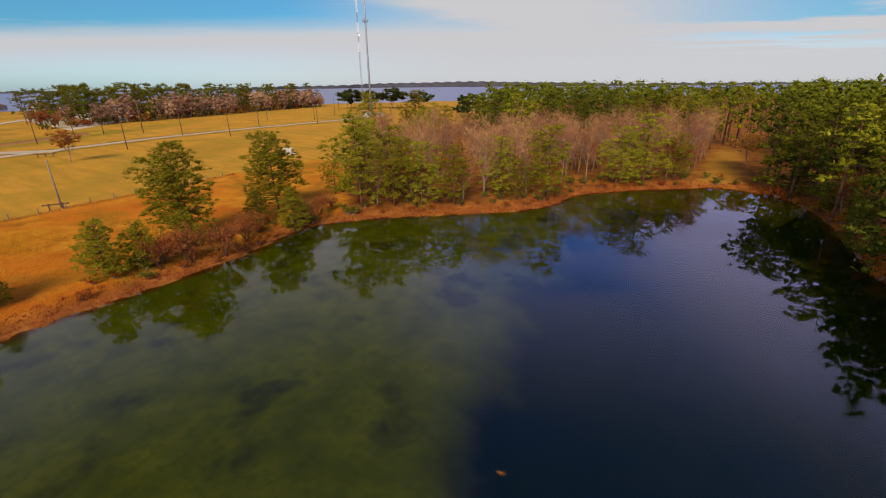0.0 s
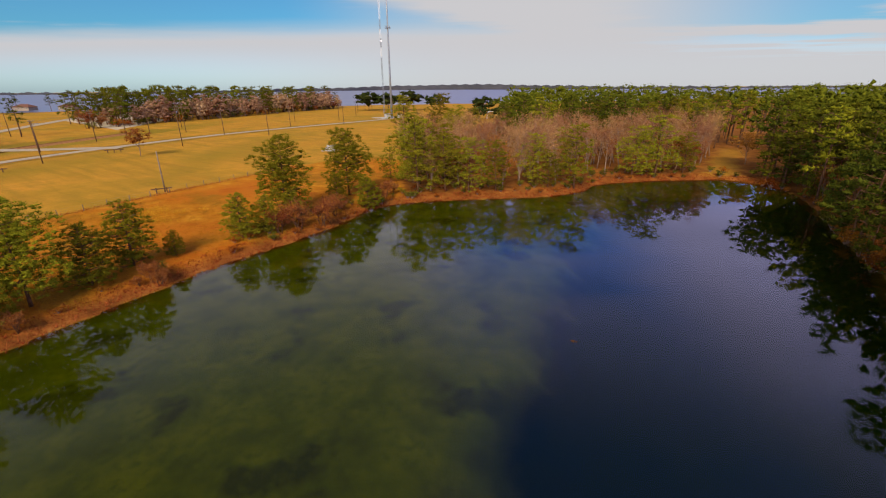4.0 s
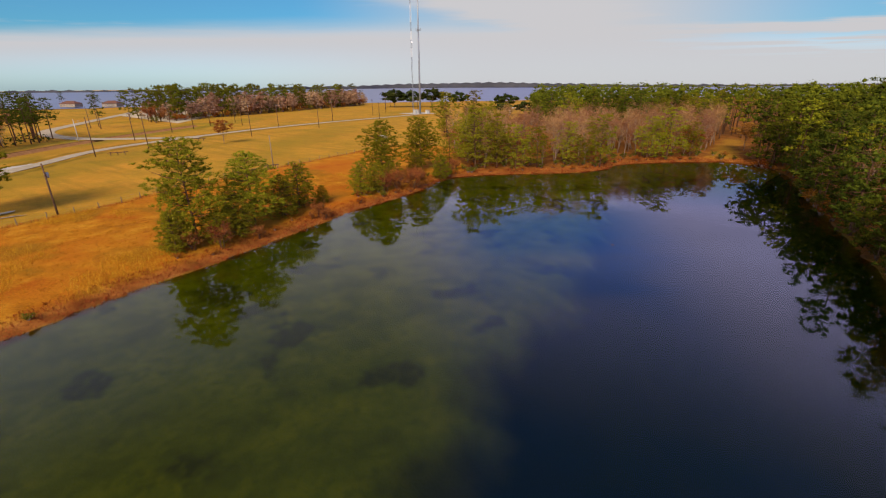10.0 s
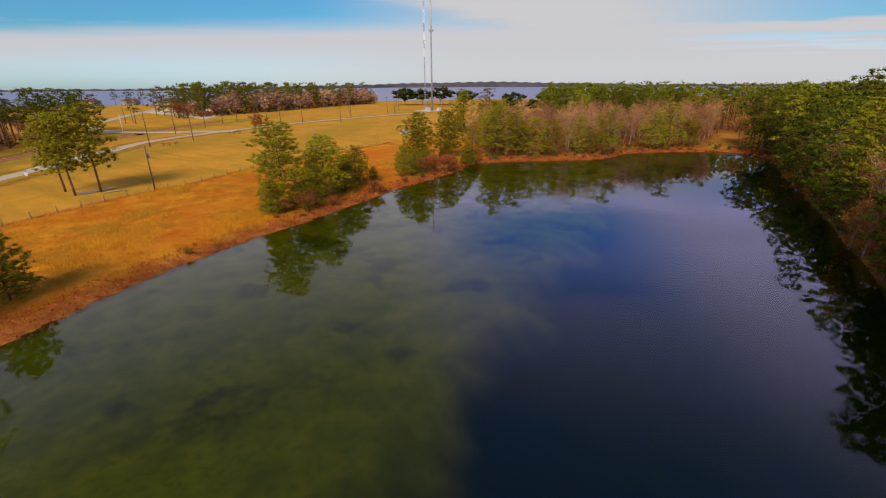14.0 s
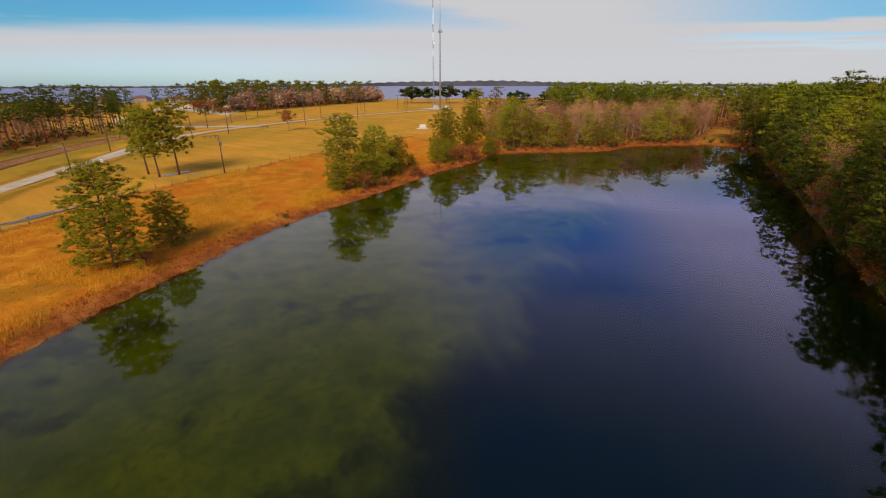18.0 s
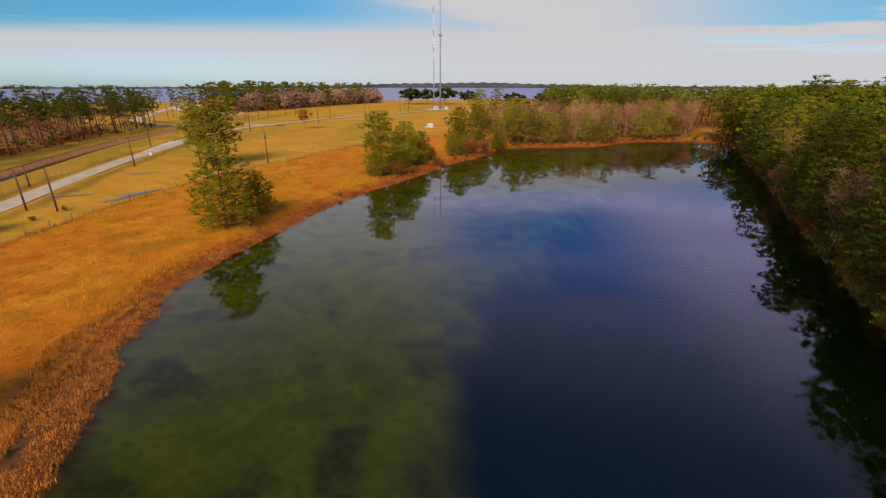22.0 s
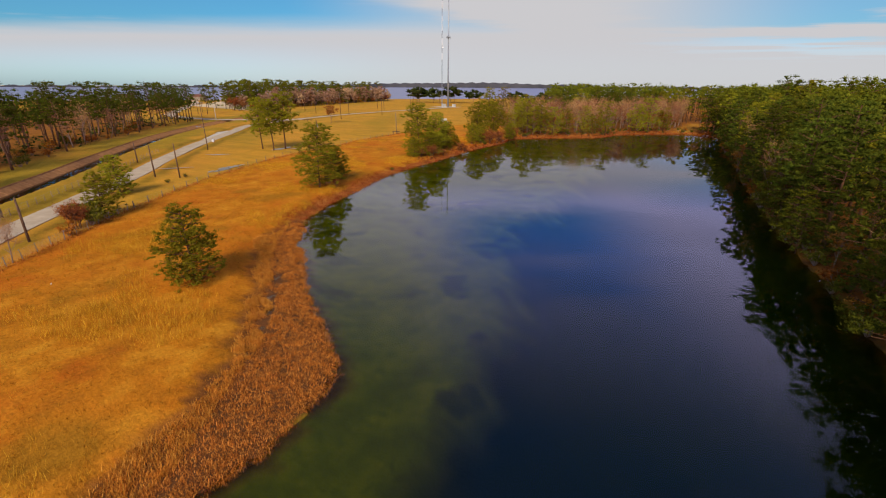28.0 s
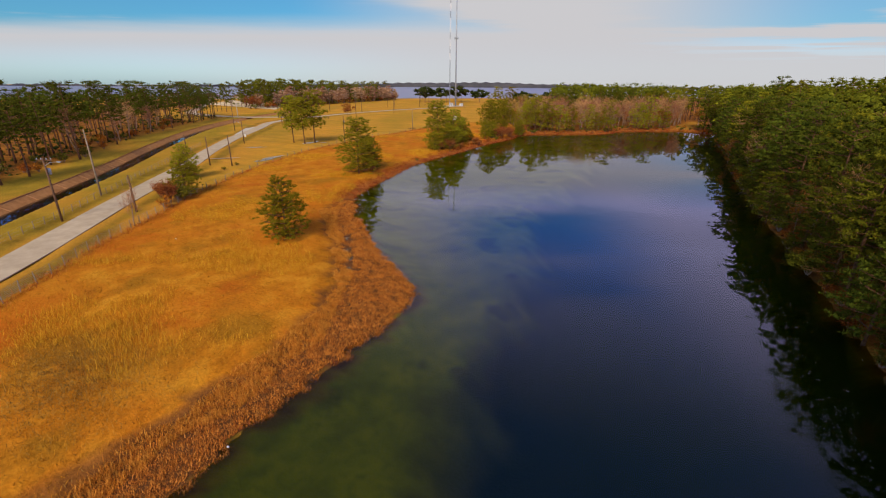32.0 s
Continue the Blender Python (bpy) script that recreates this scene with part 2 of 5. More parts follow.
def water_material(name, tint, gloss, rough, wave):
    m, n, l = material(name)
    t, g = n.new("ShaderNodeBsdfTransparent"), n.new("ShaderNodeBsdfGlossy")
    t.inputs[0].default_value, g.inputs[0].default_value = (*tint, 1), (*gloss, 1)
    g.inputs["Roughness"].default_value = rough
    b = n.new("ShaderNodeBump")
    b.inputs["Strength"].default_value, b.inputs["Distance"].default_value = wave, 0.02
    l.new(noise_node(n, l, 0.8, 3), b.inputs["Height"])
    l.new(b.outputs[0], g.inputs["Normal"])
    f = n.new("ShaderNodeFresnel")
    f.inputs["IOR"].default_value = 1.39
    mx = n.new("ShaderNodeMixShader")
    l.new(f.outputs[0], mx.inputs[0])
    l.new(t.outputs[0], mx.inputs[1])
    l.new(g.outputs[0], mx.inputs[2])
    l.new(mx.outputs[0], n.new("ShaderNodeOutputMaterial").inputs[0])
    return m


M_GROUND = ground_material()
M_POND = water_material("pond_water", (1.0, 0.985, 0.32), (0.88, 0.86, 1.0), 0.006, 0.006)
M_LAKE = plain("lake_water", (0.10, 0.10, 0.20), (0.13, 0.13, 0.25), 0.01, 0.35, 0.05)
M_ROAD = plain("worn_asphalt", (0.33, 0.262, 0.185), (0.45, 0.365, 0.265), 0.5, 0.9, 0.2)
M_GRAVEL = plain("pale_gravel", (0.34, 0.30, 0.25), (0.55, 0.50, 0.44), 1.2, 0.95, 0.5)
M_BARK = plain("pine_bark", (0.06, 0.03, 0.018), (0.18, 0.09, 0.05), 2.5, 0.95, 0.6)
M_GREYBARK = plain("grey_bark", (0.16, 0.10, 0.075), (0.34, 0.23, 0.17), 2.0, 0.95, 0.5)
M_THINPOLE = plain("grey_weathered_pole", (0.15, 0.11, 0.075), (0.28, 0.21, 0.15), 3.0, 0.9, 0.3)
M_POLE = plain("weathered_pole", (0.07, 0.04, 0.025), (0.16, 0.09, 0.055), 3.0, 0.9, 0.4)
M_CONC = plain("pale_concrete", (0.38, 0.34, 0.29), (0.55, 0.50, 0.44), 1.5, 0.9, 0.3)
M_STEEL = plain("galvanised_steel", (0.20, 0.22, 0.25), (0.34, 0.36, 0.40), 1.0, 0.5, 0.05, 0.5)
M_WHITEPAINT = plain("white_paint", (0.62, 0.62, 0.64), (0.78, 0.78, 0.78), 1.0, 0.5, 0.05)
M_BULK = plain("rusty_bulkhead", (0.25, 0.110, 0.038), (0.40, 0.190, 0.070), 0.8, 0.9, 0.4)
M_CANAL = water_material("canal_water", (0.60, 0.52, 0.36), (0.9, 0.95, 1.0), 0.02, 0.03)
M_WIRE = plain("dull_wire", (0.22, 0.19, 0.16), (0.34, 0.30, 0.26), 1.0, 0.6, 0.05, 0.6)
M_ROOF = plain("tile_roof", (0.12, 0.055, 0.04), (0.20, 0.095, 0.065), 1.0, 0.85, 0.2)
M_WALL = plain("tan_wall", (0.24, 0.18, 0.13), (0.34, 0.26, 0.19), 0.5, 0.9, 0.1)
M_GLASS = plain("dark_window", (0.02, 0.022, 0.025), (0.05, 0.05, 0.06), 1.0, 0.15, 0.02)
# brighter on sunlit shores, darker on the shaded east: light put into the colour
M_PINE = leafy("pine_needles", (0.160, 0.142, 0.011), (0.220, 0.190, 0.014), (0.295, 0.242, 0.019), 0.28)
M_PINEDARK = leafy("dark_shaded_pine_needles", (0.052, 0.062, 0.008), (0.076, 0.088, 0.010), (0.108, 0.117, 0.013), 0.22)
M_PINEMID = leafy("green_pine_needles", (0.155, 0.143, 0.010), (0.215, 0.192, 0.013), (0.290, 0.246, 0.018), 0.28)
M_PINEWOOD = leafy("wood_pine_needles", (0.085, 0.088, 0.008), (0.122, 0.124, 0.011), (0.170, 0.162, 0.014), 0.26)
M_TWIG = leafy("bare_twigs", (0.15, 0.062, 0.026), (0.34, 0.150, 0.066), (0.49, 0.270, 0.140), 0.05)
# tan twigs, paled to carry the haze before the lake in their colour
M_HAZETWIG = leafy("hazed_tan_twigs", (0.20, 0.105, 0.058), (0.36, 0.200, 0.112), (0.52, 0.32, 0.20), 0.05)
M_REDTWIG = leafy("red_brown_twigs", (0.12, 0.034, 0.012), (0.29, 0.088, 0.027), (0.42, 0.165, 0.058), 0.05)
M_RUST = leafy("rusty_leaves", (0.16, 0.045, 0.008), (0.36, 0.11, 0.016), (0.52, 0.20, 0.03))
M_ORANGE = leafy("orange_leaves", (0.26, 0.105, 0.022), (0.44, 0.190, 0.038), (0.58, 0.29, 0.06))
M_OAK = leafy("oak_leaves", (0.020, 0.028, 0.008), (0.045, 0.058, 0.014), (0.085, 0.095, 0.025))
M_SHRUB = leafy("shrub_leaves", (0.05, 0.05, 0.008), (0.13, 0.115, 0.014), (0.22, 0.18, 0.025))
M_GRASS = leafy("dry_grass", (0.20, 0.072, 0.006), (0.38, 0.150, 0.011), (0.52, 0.25, 0.025), 0.2)
M_REED = leafy("dead_reeds", (0.17, 0.036, 0.010), (0.37, 0.096, 0.020), (0.62, 0.225, 0.056), 0.15)

# ---- plan ----
rng = np.random.default_rng(7)


def curve(pts, step, closed=False):
    """A smooth line through the points, as an array of places about one step apart."""
    p = np.array(pts, float)
    n = len(p)
    out = []
    for i in range(n if closed else n - 1):
        a, b = p[i], p[(i + 1) % n]
        pa = p[i - 1] if closed or i else a
        pb = p[(i + 2) % n] if closed or i < n - 2 else b
        k = max(1, int(np.linalg.norm(b - a) / step))
        for s in np.arange(k) / k:
            out.append(0.5 * (2 * a + (b - pa) * s + (2 * pa - 5 * a + 4 * b - pb) * s * s + (3 * a - pa - 3 * b + pb) * s ** 3))
    if not closed:
        out.append(p[-1])
    return np.array(out)


WEST = [(10, 2), (6.5, 14), (4.0, 21.5), (3.2, 26), (3.1, 31), (1.9, 35.2), (2.2, 39), (0.8, 43.6), (-2.5, 46.6), (-7, 49.2), (-13.5, 52.4), (-18.5, 55.8), (-21.3, 58.4), (-26, 60.8), (-31, 66),
        (-35.4, 71), (-38, 76.5), (-40.3, 82), (-44, 93), (-47.5, 102), (-50, 112), (-51.5, 121), (-52, 130), (-53.5, 142), (-55, 152),
        (-56, 162), (-56, 172), (-56.5, 182), (-59, 193)]
NORTH = [(-57, 200), (-50, 208), (-42, 215), (-34, 222.5), (-29.5, 231), (-28.5, 240), (-21, 249.5), (-11, 258), (-4, 263)]
EAST = [(3, 261.5), (9, 256), (12.5, 243), (15, 220), (18.8, 190), (22.2, 162), (24.9, 142), (28.5, 115), (31, 100), (34.3, 85), (36.8, 70),
        (41, 45), (44, 15), (42, -15), (30, -28), (16, -15)]
POND = curve(WEST + NORTH + EAST, 2.0, True)
ROAD = curve([(60, -75), (10, -28), (-15, -4), (-40, 20), (-50, 28.8), (-63, 40), (-79, 54.5), (-94, 68), (-109, 80), (-124, 93), (-139, 106.5), (-155, 123), (-171, 139), (-192, 160),
              (-204, 186), (-212, 215), (-219, 248), (-222, 290), (-221, 335), (-220, 380)], 3.0)
SIDEROAD = curve([(-205, 205), (-245, 172), (-300, 172), (-350, 199), (-416, 240), (-480, 280), (-560, 320)], 5.0)
CANAL = curve([(-10, -26), (-40, 0), (-68, 24), (-79.7, 33.5), (-95, 46.5), (-113, 60.5), (-142, 82), (-183, 116), (-222, 158), (-248, 195), (-275, 240)], 3.0)
FENCE = curve([(-10, 0), (-29, 18), (-35, 24), (-40, 29), (-46, 36), (-56, 48), (-66, 61), (-76, 76), (-85, 93), (-90, 105), (-93, 114), (-95, 127), (-97.5, 138),
               (-100, 144), (-103, 165), (-106, 189), (-109, 213)], 3.0)
MARSH = np.array([(-35, 69), (-31, 60.5), (-24.6, 55.6), (-20.6, 53), (-14, 47.5), (-12, 45.5), (-6.5, 41.3), (-4.2, 37.9), (-1.9, 33.3), (-0.9, 30), (0, 26), (1, 20), (4, 4), (10.3, 2), (6.8, 14),
                  (4.3, 21.6), (3.5, 26), (3.4, 31), (2.2, 35.2), (2.5, 39), (1.1, 43.8), (-2.3, 46.9), (-6.8, 49.6), (-13.3, 52.8), (-18.3, 56.2), (-21.2, 58.8), (-26, 61.2), (-30.8, 66.2)], float)
SHELF_Y = np.array([-30, 20, 40, 52, 62, 71, 79, 90, 104, 121, 135, 166, 180, 193, 215, 240, 270], float)
SHELF_X = np.array([20, 17, 10.5, 8, 5, 1.5, -2, -6, -7.5, -9, -12, -13.5, -17, -20, -23, -22, -15], float)


def seg_distance(px, py, line, closed=False):
    a = line
    b = np.roll(line, -1, 0) if closed else line[1:]
    a = a if closed else a[:-1]
    best = np.full(px.shape, 1e18)
    for (ax, ay), (bx, by) in zip(a, b):
        dx, dy = bx - ax, by - ay
        s = np.clip(((px - ax) * dx + (py - ay) * dy) / (dx * dx + dy * dy + 1e-9), 0, 1)
        best = np.minimum(best, (px - ax - s * dx) ** 2 + (py - ay - s * dy) ** 2)
    return np.sqrt(best)


def inside(px, py, poly):
    r = np.zeros(px.shape, bool)
    for (ax, ay), (bx, by) in zip(poly, np.roll(poly, -1, 0)):
        c = (ay > py) != (by > py)
        r ^= c & (px < (bx - ax) * (py - ay) / (by - ay + 1e-12) + ax)
    return r


def smooth(v, lo, hi):
    s = np.clip((v - lo) / (hi - lo), 0, 1)
    return s * s * (3 - 2 * s)


def shore_distance(px, py):
    d = seg_distance(px, py, POND, True)
    return np.where(inside(px, py, POND), -d, d)


def wobble(px, py, f):
    return np.sin(px * f + 1.3 * np.sin(py * f * 0.7)) * np.cos(py * f * 1.1 + 0.8 * np.sin(px * f * 0.6))


def lake_side(px, py):
    """Metres beyond the near shore of the great lake (negative on land)."""
    return (px + 440) * -0.78 + (py - 560) * 0.625


def marsh_inset(px, py):
    """Metres inside the ragged outline of the reed bed (negative outside)."""
    d = np.full(px.shape, -9.0)
    near = (px > -42) & (px < 18) & (py > -4) & (py < 76)
    x, y = px[near], py[near]
    e = seg_distance(x, y, MARSH, True)
    d[near] = np.where(inside(x, y, MARSH), e, -e) + 0.55 * wobble(x, y, 0.62) + 0.40 * wobble(x + 3, y, 1.5) + 0.2 * wobble(x, y + 5, 3.1)
    return d


def wet_strip(px, py):
    """How far the mud sinks along the inner edge of the reed bed."""
    near = (px > -24) & (px < 8) & (py > 20) & (py < 60)
    out = np.zeros(px.shape)
    x, y = px[near], py[near]
    line = np.array([(-19, 53.6), (-14.5, 49.4), (-9.4, 45.2)])
    out[near] = 0.15 * smooth(1.15 + 0.5 * wobble(x, y, 0.9) + 0.35 * wobble(x, y, 2.3) - seg_distance(x, y, line), 0, 0.9)
    return out


def ground_height(px, py):
    d = shore_distance(px, py)
    d = d + (0.35 * wobble(px, py, 0.9) + 0.25 * wobble(px + 7, py, 2.1)) * np.exp(-np.minimum(np.abs(d), 40) * np.where(d < 0, 0.9, 0.15))
    land = 0.05 + 0.95 * smooth(d, 0.0, 4.5) + 0.10 * wobble(px, py, 0.21) * smooth(d, 3, 9)
    edge = np.interp(py, SHELF_Y, SHELF_X)
    depth = -0.10 - 0.9 * smooth(-d, 0, 6) - 3.0 * smooth(px - edge, -1, 6) * smooth(-d, 0, 5)
    h = np.where(d > 0, land, depth)
    inset = marsh_inset(px, py)
    w = np.where(d > 0, smooth(inset, -3.2, 0.6), smooth(inset, -0.35, 0.45))
    pools = wet_strip(px, py)
    h = h * (1 - w) + w * (0.13 + 0.05 * wobble(px, py, 1.1) + 0.04 * wobble(px, py, 2.7) - pools)
    c = seg_distance(px, py, CANAL)
    h = np.where(c < 6, np.minimum(h, -1.6 + 2.6 * smooth(c, 1.2, 4.2)), h)
    k = lake_side(px, py)
    return np.where(k > -40, np.minimum(h, 1.0 - 3.0 * smooth(k, -12, 25)), h)


LX, LY = np.arange(-300, 90, 1.0), np.arange(-70, 345, 1.0)
LGX, LGY = np.meshgrid(LX, LY)
NEAR_Z, NEAR_D = ground_height(LGX, LGY), shore_distance(LGX, LGY)


def looked_up(table, x, y):
    i, j = int(x - LX[0]), int(y - LY[0])
    u, v = x - LX[i], y - LY[j]
    return float((table[j, i] * (1 - u) + table[j, i + 1] * u) * (1 - v) + (table[j + 1, i] * (1 - u) + table[j + 1, i + 1] * u) * v)


def z_at(x, y):
    return looked_up(NEAR_Z, x, y) if -299 < x < 88 and -69 < y < 343 else 1.0


def spaced(lo, hi, step, far, grow=1.22):
    core = list(np.arange(lo, hi, step))
    a, s = [core[0]], step
    while a[0] > -far:
        s *= grow
        a.insert(0, a[0] - s)
    b, s = [core[-1]], step
    while b[-1] < far:
        s *= grow
        b.append(b[-1] + s)
    return np.array(a[:-1] + core + b[1:])


# ---- mesh helpers ----


def mesh_of(name, verts, faces, mat, smooth_it=False):
    me = bpy.data.meshes.new(name)
    me.from_pydata([tuple(v) for v in verts], [], [tuple(f) for f in faces])
    me.materials.append(mat)
    if smooth_it:
        me.polygons.foreach_set("use_smooth", [True] * len(me.polygons))
    me.update()
    return me


def tri_mesh(name, tris, mat):
    """A mesh of loose triangles, from an array (n, 3, 3)."""
    n = len(tris)
    me = bpy.data.meshes.new(name)
    me.vertices.add(n * 3)
    me.vertices.foreach_set("co", np.ascontiguousarray(tris, dtype=np.float32).ravel())
    me.loops.add(n * 3)
    me.loops.foreach_set("vertex_index", np.arange(n * 3, dtype=np.int32))
    me.polygons.add(n)
    me.polygons.foreach_set("loop_start", np.arange(0, n * 3, 3, dtype=np.int32))
    me.materials.append(mat)
    me.update(calc_edges=True)
    return me


def part(name, me, parent, label="", m=None):
    ob = new(name, me)
    ob.parent = parent
    if m is not None:
        ob.matrix_local = m
    return tagged(ob, label) if label else ob


def empty(name, m, label, category, group="", kind=""):
    ob = new(name)
    ob.empty_display_size = 0.3
    ob.matrix_world = m
    return tagged(ob, label, category, group, kind)


class Shape:
    """Collects tubes and boxes into one mesh."""

    def __init__(self):
        self.v, self.f = [], []

    def tube(self, pts, radii, sides=6):
        base, n = len(self.v), len(pts)
        pts = [Vector(p) for p in pts]
        for i, (p, r) in enumerate(zip(pts, radii)):
            d = (pts[min(i + 1, n - 1)] - pts[max(i - 1, 0)]).normalized()
            a = d.orthogonal().normalized() if abs(d.z) < 0.95 else Vector((1, 0, 0)).cross(d).normalized()
            b = d.cross(a)
            for k in range(sides):
                t = 2 * math.pi * k / sides
                self.v.append(p + (a * math.cos(t) + b * math.sin(t)) * r)
        for i in range(n - 1):
            for k in range(sides):
                q = (k + 1) % sides
                self.f.append((base + i * sides + k, base + i * sides + q, base + (i + 1) * sides + q, base + (i + 1) * sides + k))
        self.f.append(tuple(base + (n - 1) * sides + k for k in range(sides)))
        self.f.append(tuple(base + k for k in reversed(range(sides))))
        return self

    def box(self, size, m=None):
        base = len(self.v)
        x, y, z = (s / 2 for s in size)
        m = m or Matrix()
        for sx, sy, sz in ((-1, -1, -1), (1, -1, -1), (1, 1, -1), (-1, 1, -1), (-1, -1, 1), (1, -1, 1), (1, 1, 1), (-1, 1, 1)):
            self.v.append(m @ Vector((sx * x, sy * y, sz * z)))
        for f in ((3, 2, 1, 0), (4, 5, 6, 7), (0, 1, 5, 4), (1, 2, 6, 5), (2, 3, 7, 6), (3, 0, 4, 7)):
            self.f.append(tuple(base + i for i in f))
        return self

    def mesh(self, name, mat, smooth_it=False):
        return mesh_of(name, self.v, self.f, mat, smooth_it)


def unit(n, r):
    d = r.normal(size=(n, 3))
    return d / np.linalg.norm(d, axis=1, keepdims=True)


def sprays(centres, blades, length, width, r, lift=0.2):
    """Around each centre, pointed blades in all directions: (n * blades, 3, 3)."""
    c = np.repeat(np.asarray(centres), blades, 0)
    d = unit(len(c), r)
    d[:, 2] += lift
    d /= np.linalg.norm(d, axis=1, keepdims=True)
    w = np.cross(d, unit(len(c), r))
    w /= np.linalg.norm(w, axis=1, keepdims=True) + 1e-9
    ln = (length * r.uniform(0.6, 1.3, len(c)))[:, None]
    wd = (width * r.uniform(0.7, 1.3, len(c)))[:, None]
    s = c + d * ln * r.uniform(0.0, 0.25, len(c))[:, None]
    return np.stack((s - w * wd * 0.5, s + w * wd * 0.5, s + d * ln), 1)


CORE_V = np.array([(1, 0, 0), (0, 1, 0), (-1, 0, 0), (0, -1, 0), (0, 0, 1), (0, 0, -1)], float)
CORE_F = np.array([(0, 1, 4), (1, 2, 4), (2, 3, 4), (3, 0, 4), (1, 0, 5), (2, 1, 5), (3, 2, 5), (0, 3, 5)])


def clumps(name, centres, radii, flat_z, blades, length, width, mat, r, core=0.46):
    """Foliage: round each centre a tuft of pointed sprays, most of them lying along its surface, about a dense heart."""
    c, rad = np.asarray(centres, float), np.asarray(radii, float)
    n = len(c)
    squash = np.array((1, 1, flat_z))
    body = c[:, None] + CORE_V[None] * squash * (rad * core)[:, None, None] * r.uniform(0.5, 1.3, (n, 6, 1)) + r.normal(0, 0.12, (n, 6, 3)) * rad[:, None, None]
    faces = (CORE_F[None] + (np.arange(n) * 6)[:, None, None]).reshape(-1, 3)
    k = n * blades
    cc, rr = np.repeat(c, blades, 0), np.repeat(rad, blades)[:, None]
    d = unit(k, r)
    d[:, 2] = np.abs(d[:, 2]) * 0.5 + d[:, 2] * 0.5
    d /= np.linalg.norm(d, axis=1, keepdims=True)
    s = cc + d * squash * rr * r.uniform(0.05, 1.0, (k, 1)) ** 0.55
    t = unit(k, r) + d * 0.35 + (0, 0, 0.25)
    t /= np.linalg.norm(t, axis=1, keepdims=True)
    w = np.cross(t, d + 0.7 * unit(k, r))
    w /= np.linalg.norm(w, axis=1, keepdims=True) + 1e-9
    ln, wd = length * r.uniform(0.6, 1.35, (k, 1)), 0.5 * width * r.uniform(0.7, 1.3, (k, 1))
    s = s - t * ln * 0.35
    tri = np.stack((s - w * wd, s + w * wd, s + t * ln), 1).reshape(-1, 3)
    v = np.vstack((body.reshape(-1, 3), tri))
    f = np.vstack((faces, n * 6 + np.arange(k * 3).reshape(-1, 3)))
    me = bpy.data.meshes.new(name)
    me.vertices.add(len(v))
    me.vertices.foreach_set("co", v.astype(np.float32).ravel())
    me.loops.add(f.size)
    me.loops.foreach_set("vertex_index", f.astype(np.int32).ravel())
    me.polygons.add(len(f))
    me.polygons.foreach_set("loop_start", np.arange(0, f.size, 3, dtype=np.int32))
    me.materials.append(mat)
    me.update(calc_edges=True)
    return me

# ---- ground, waters, roads ----
def graded(bands, far):
    """Grid lines: bands (start, step), the last one (end, 0), and ever wider steps beyond them."""
    core = np.concatenate([np.arange(a, b, st) for (a, st), (b, _) in zip(bands, bands[1:])])
    ends = spaced(core[0], core[-1], core[1] - core[0], far)
    return np.concatenate((ends[ends < core[0] - 0.5], core, ends[ends > core[-1] + 0.5]))


gx = graded(((-290, 1.7), (-74, 0.95), (16, 1.8), (60, 0)), 5200)
gy = graded(((-30, 1.5), (-3, 0.9), (150, 1.6), (300, 0)), 5200)
NX, NY = len(gx), len(gy)
PX, PY = np.meshgrid(gx, gy)
PX, PY = PX.ravel(), PY.ravel()
PZ = ground_height(PX, PY)
idx = np.arange(NX * NY).reshape(NY, NX)
quads = np.stack((idx[:-1, :-1], idx[:-1, 1:], idx[1:, 1:], idx[1:, :-1]), -1).reshape(-1, 4)
gm = bpy.data.meshes.new("ground")
gm.vertices.add(len(PX))
gm.vertices.foreach_set("co", np.stack((PX, PY, PZ), 1).astype(np.float32).ravel())
gm.loops.add(quads.size)
gm.loops.foreach_set("vertex_index", quads.astype(np.int32).ravel())
gm.polygons.add(len(quads))
gm.polygons.foreach_set("loop_start", np.arange(0, quads.size, 4, dtype=np.int32))
gm.polygons.foreach_set("use_smooth", np.ones(len(quads), bool))
gm.update(calc_edges=True)
gm.materials.append(M_GROUND)
SD = shore_distance(PX, PY)
fence_x = np.interp(PY, FENCE[:, 1], FENCE[:, 0])
in_wood = ((PX > np.interp(PY, [190, 207, 274, 320, 600], [-52, -62, -118, -132, -150])) & (PY > 200)) | ((PX > 0) & (SD > 0) & (PY > -40))
in_wood = in_wood * (1 - 0.6 * smooth(5 + 1.5 * wobble(PX, PY, 0.5) - np.abs(PX + 5), 0, 3) * (PY > 262) * smooth(330 - PY, 0, 20))
canal_d, road_d = seg_distance(PX, PY, CANAL), seg_distance(PX, PY, ROAD)
beyond_canal = (np.interp(PY, CANAL[:, 1], CANAL[:, 0]) - 6 > PX) & (PY < 140)
edge = np.interp(PY, SHELF_Y, SHELF_X) + 1.8 * wobble(PX, PY, 0.25) + 0.8 * wobble(PX, PY, 0.8)
MUD = smooth(marsh_inset(PX, PY), -1.5, -0.4)
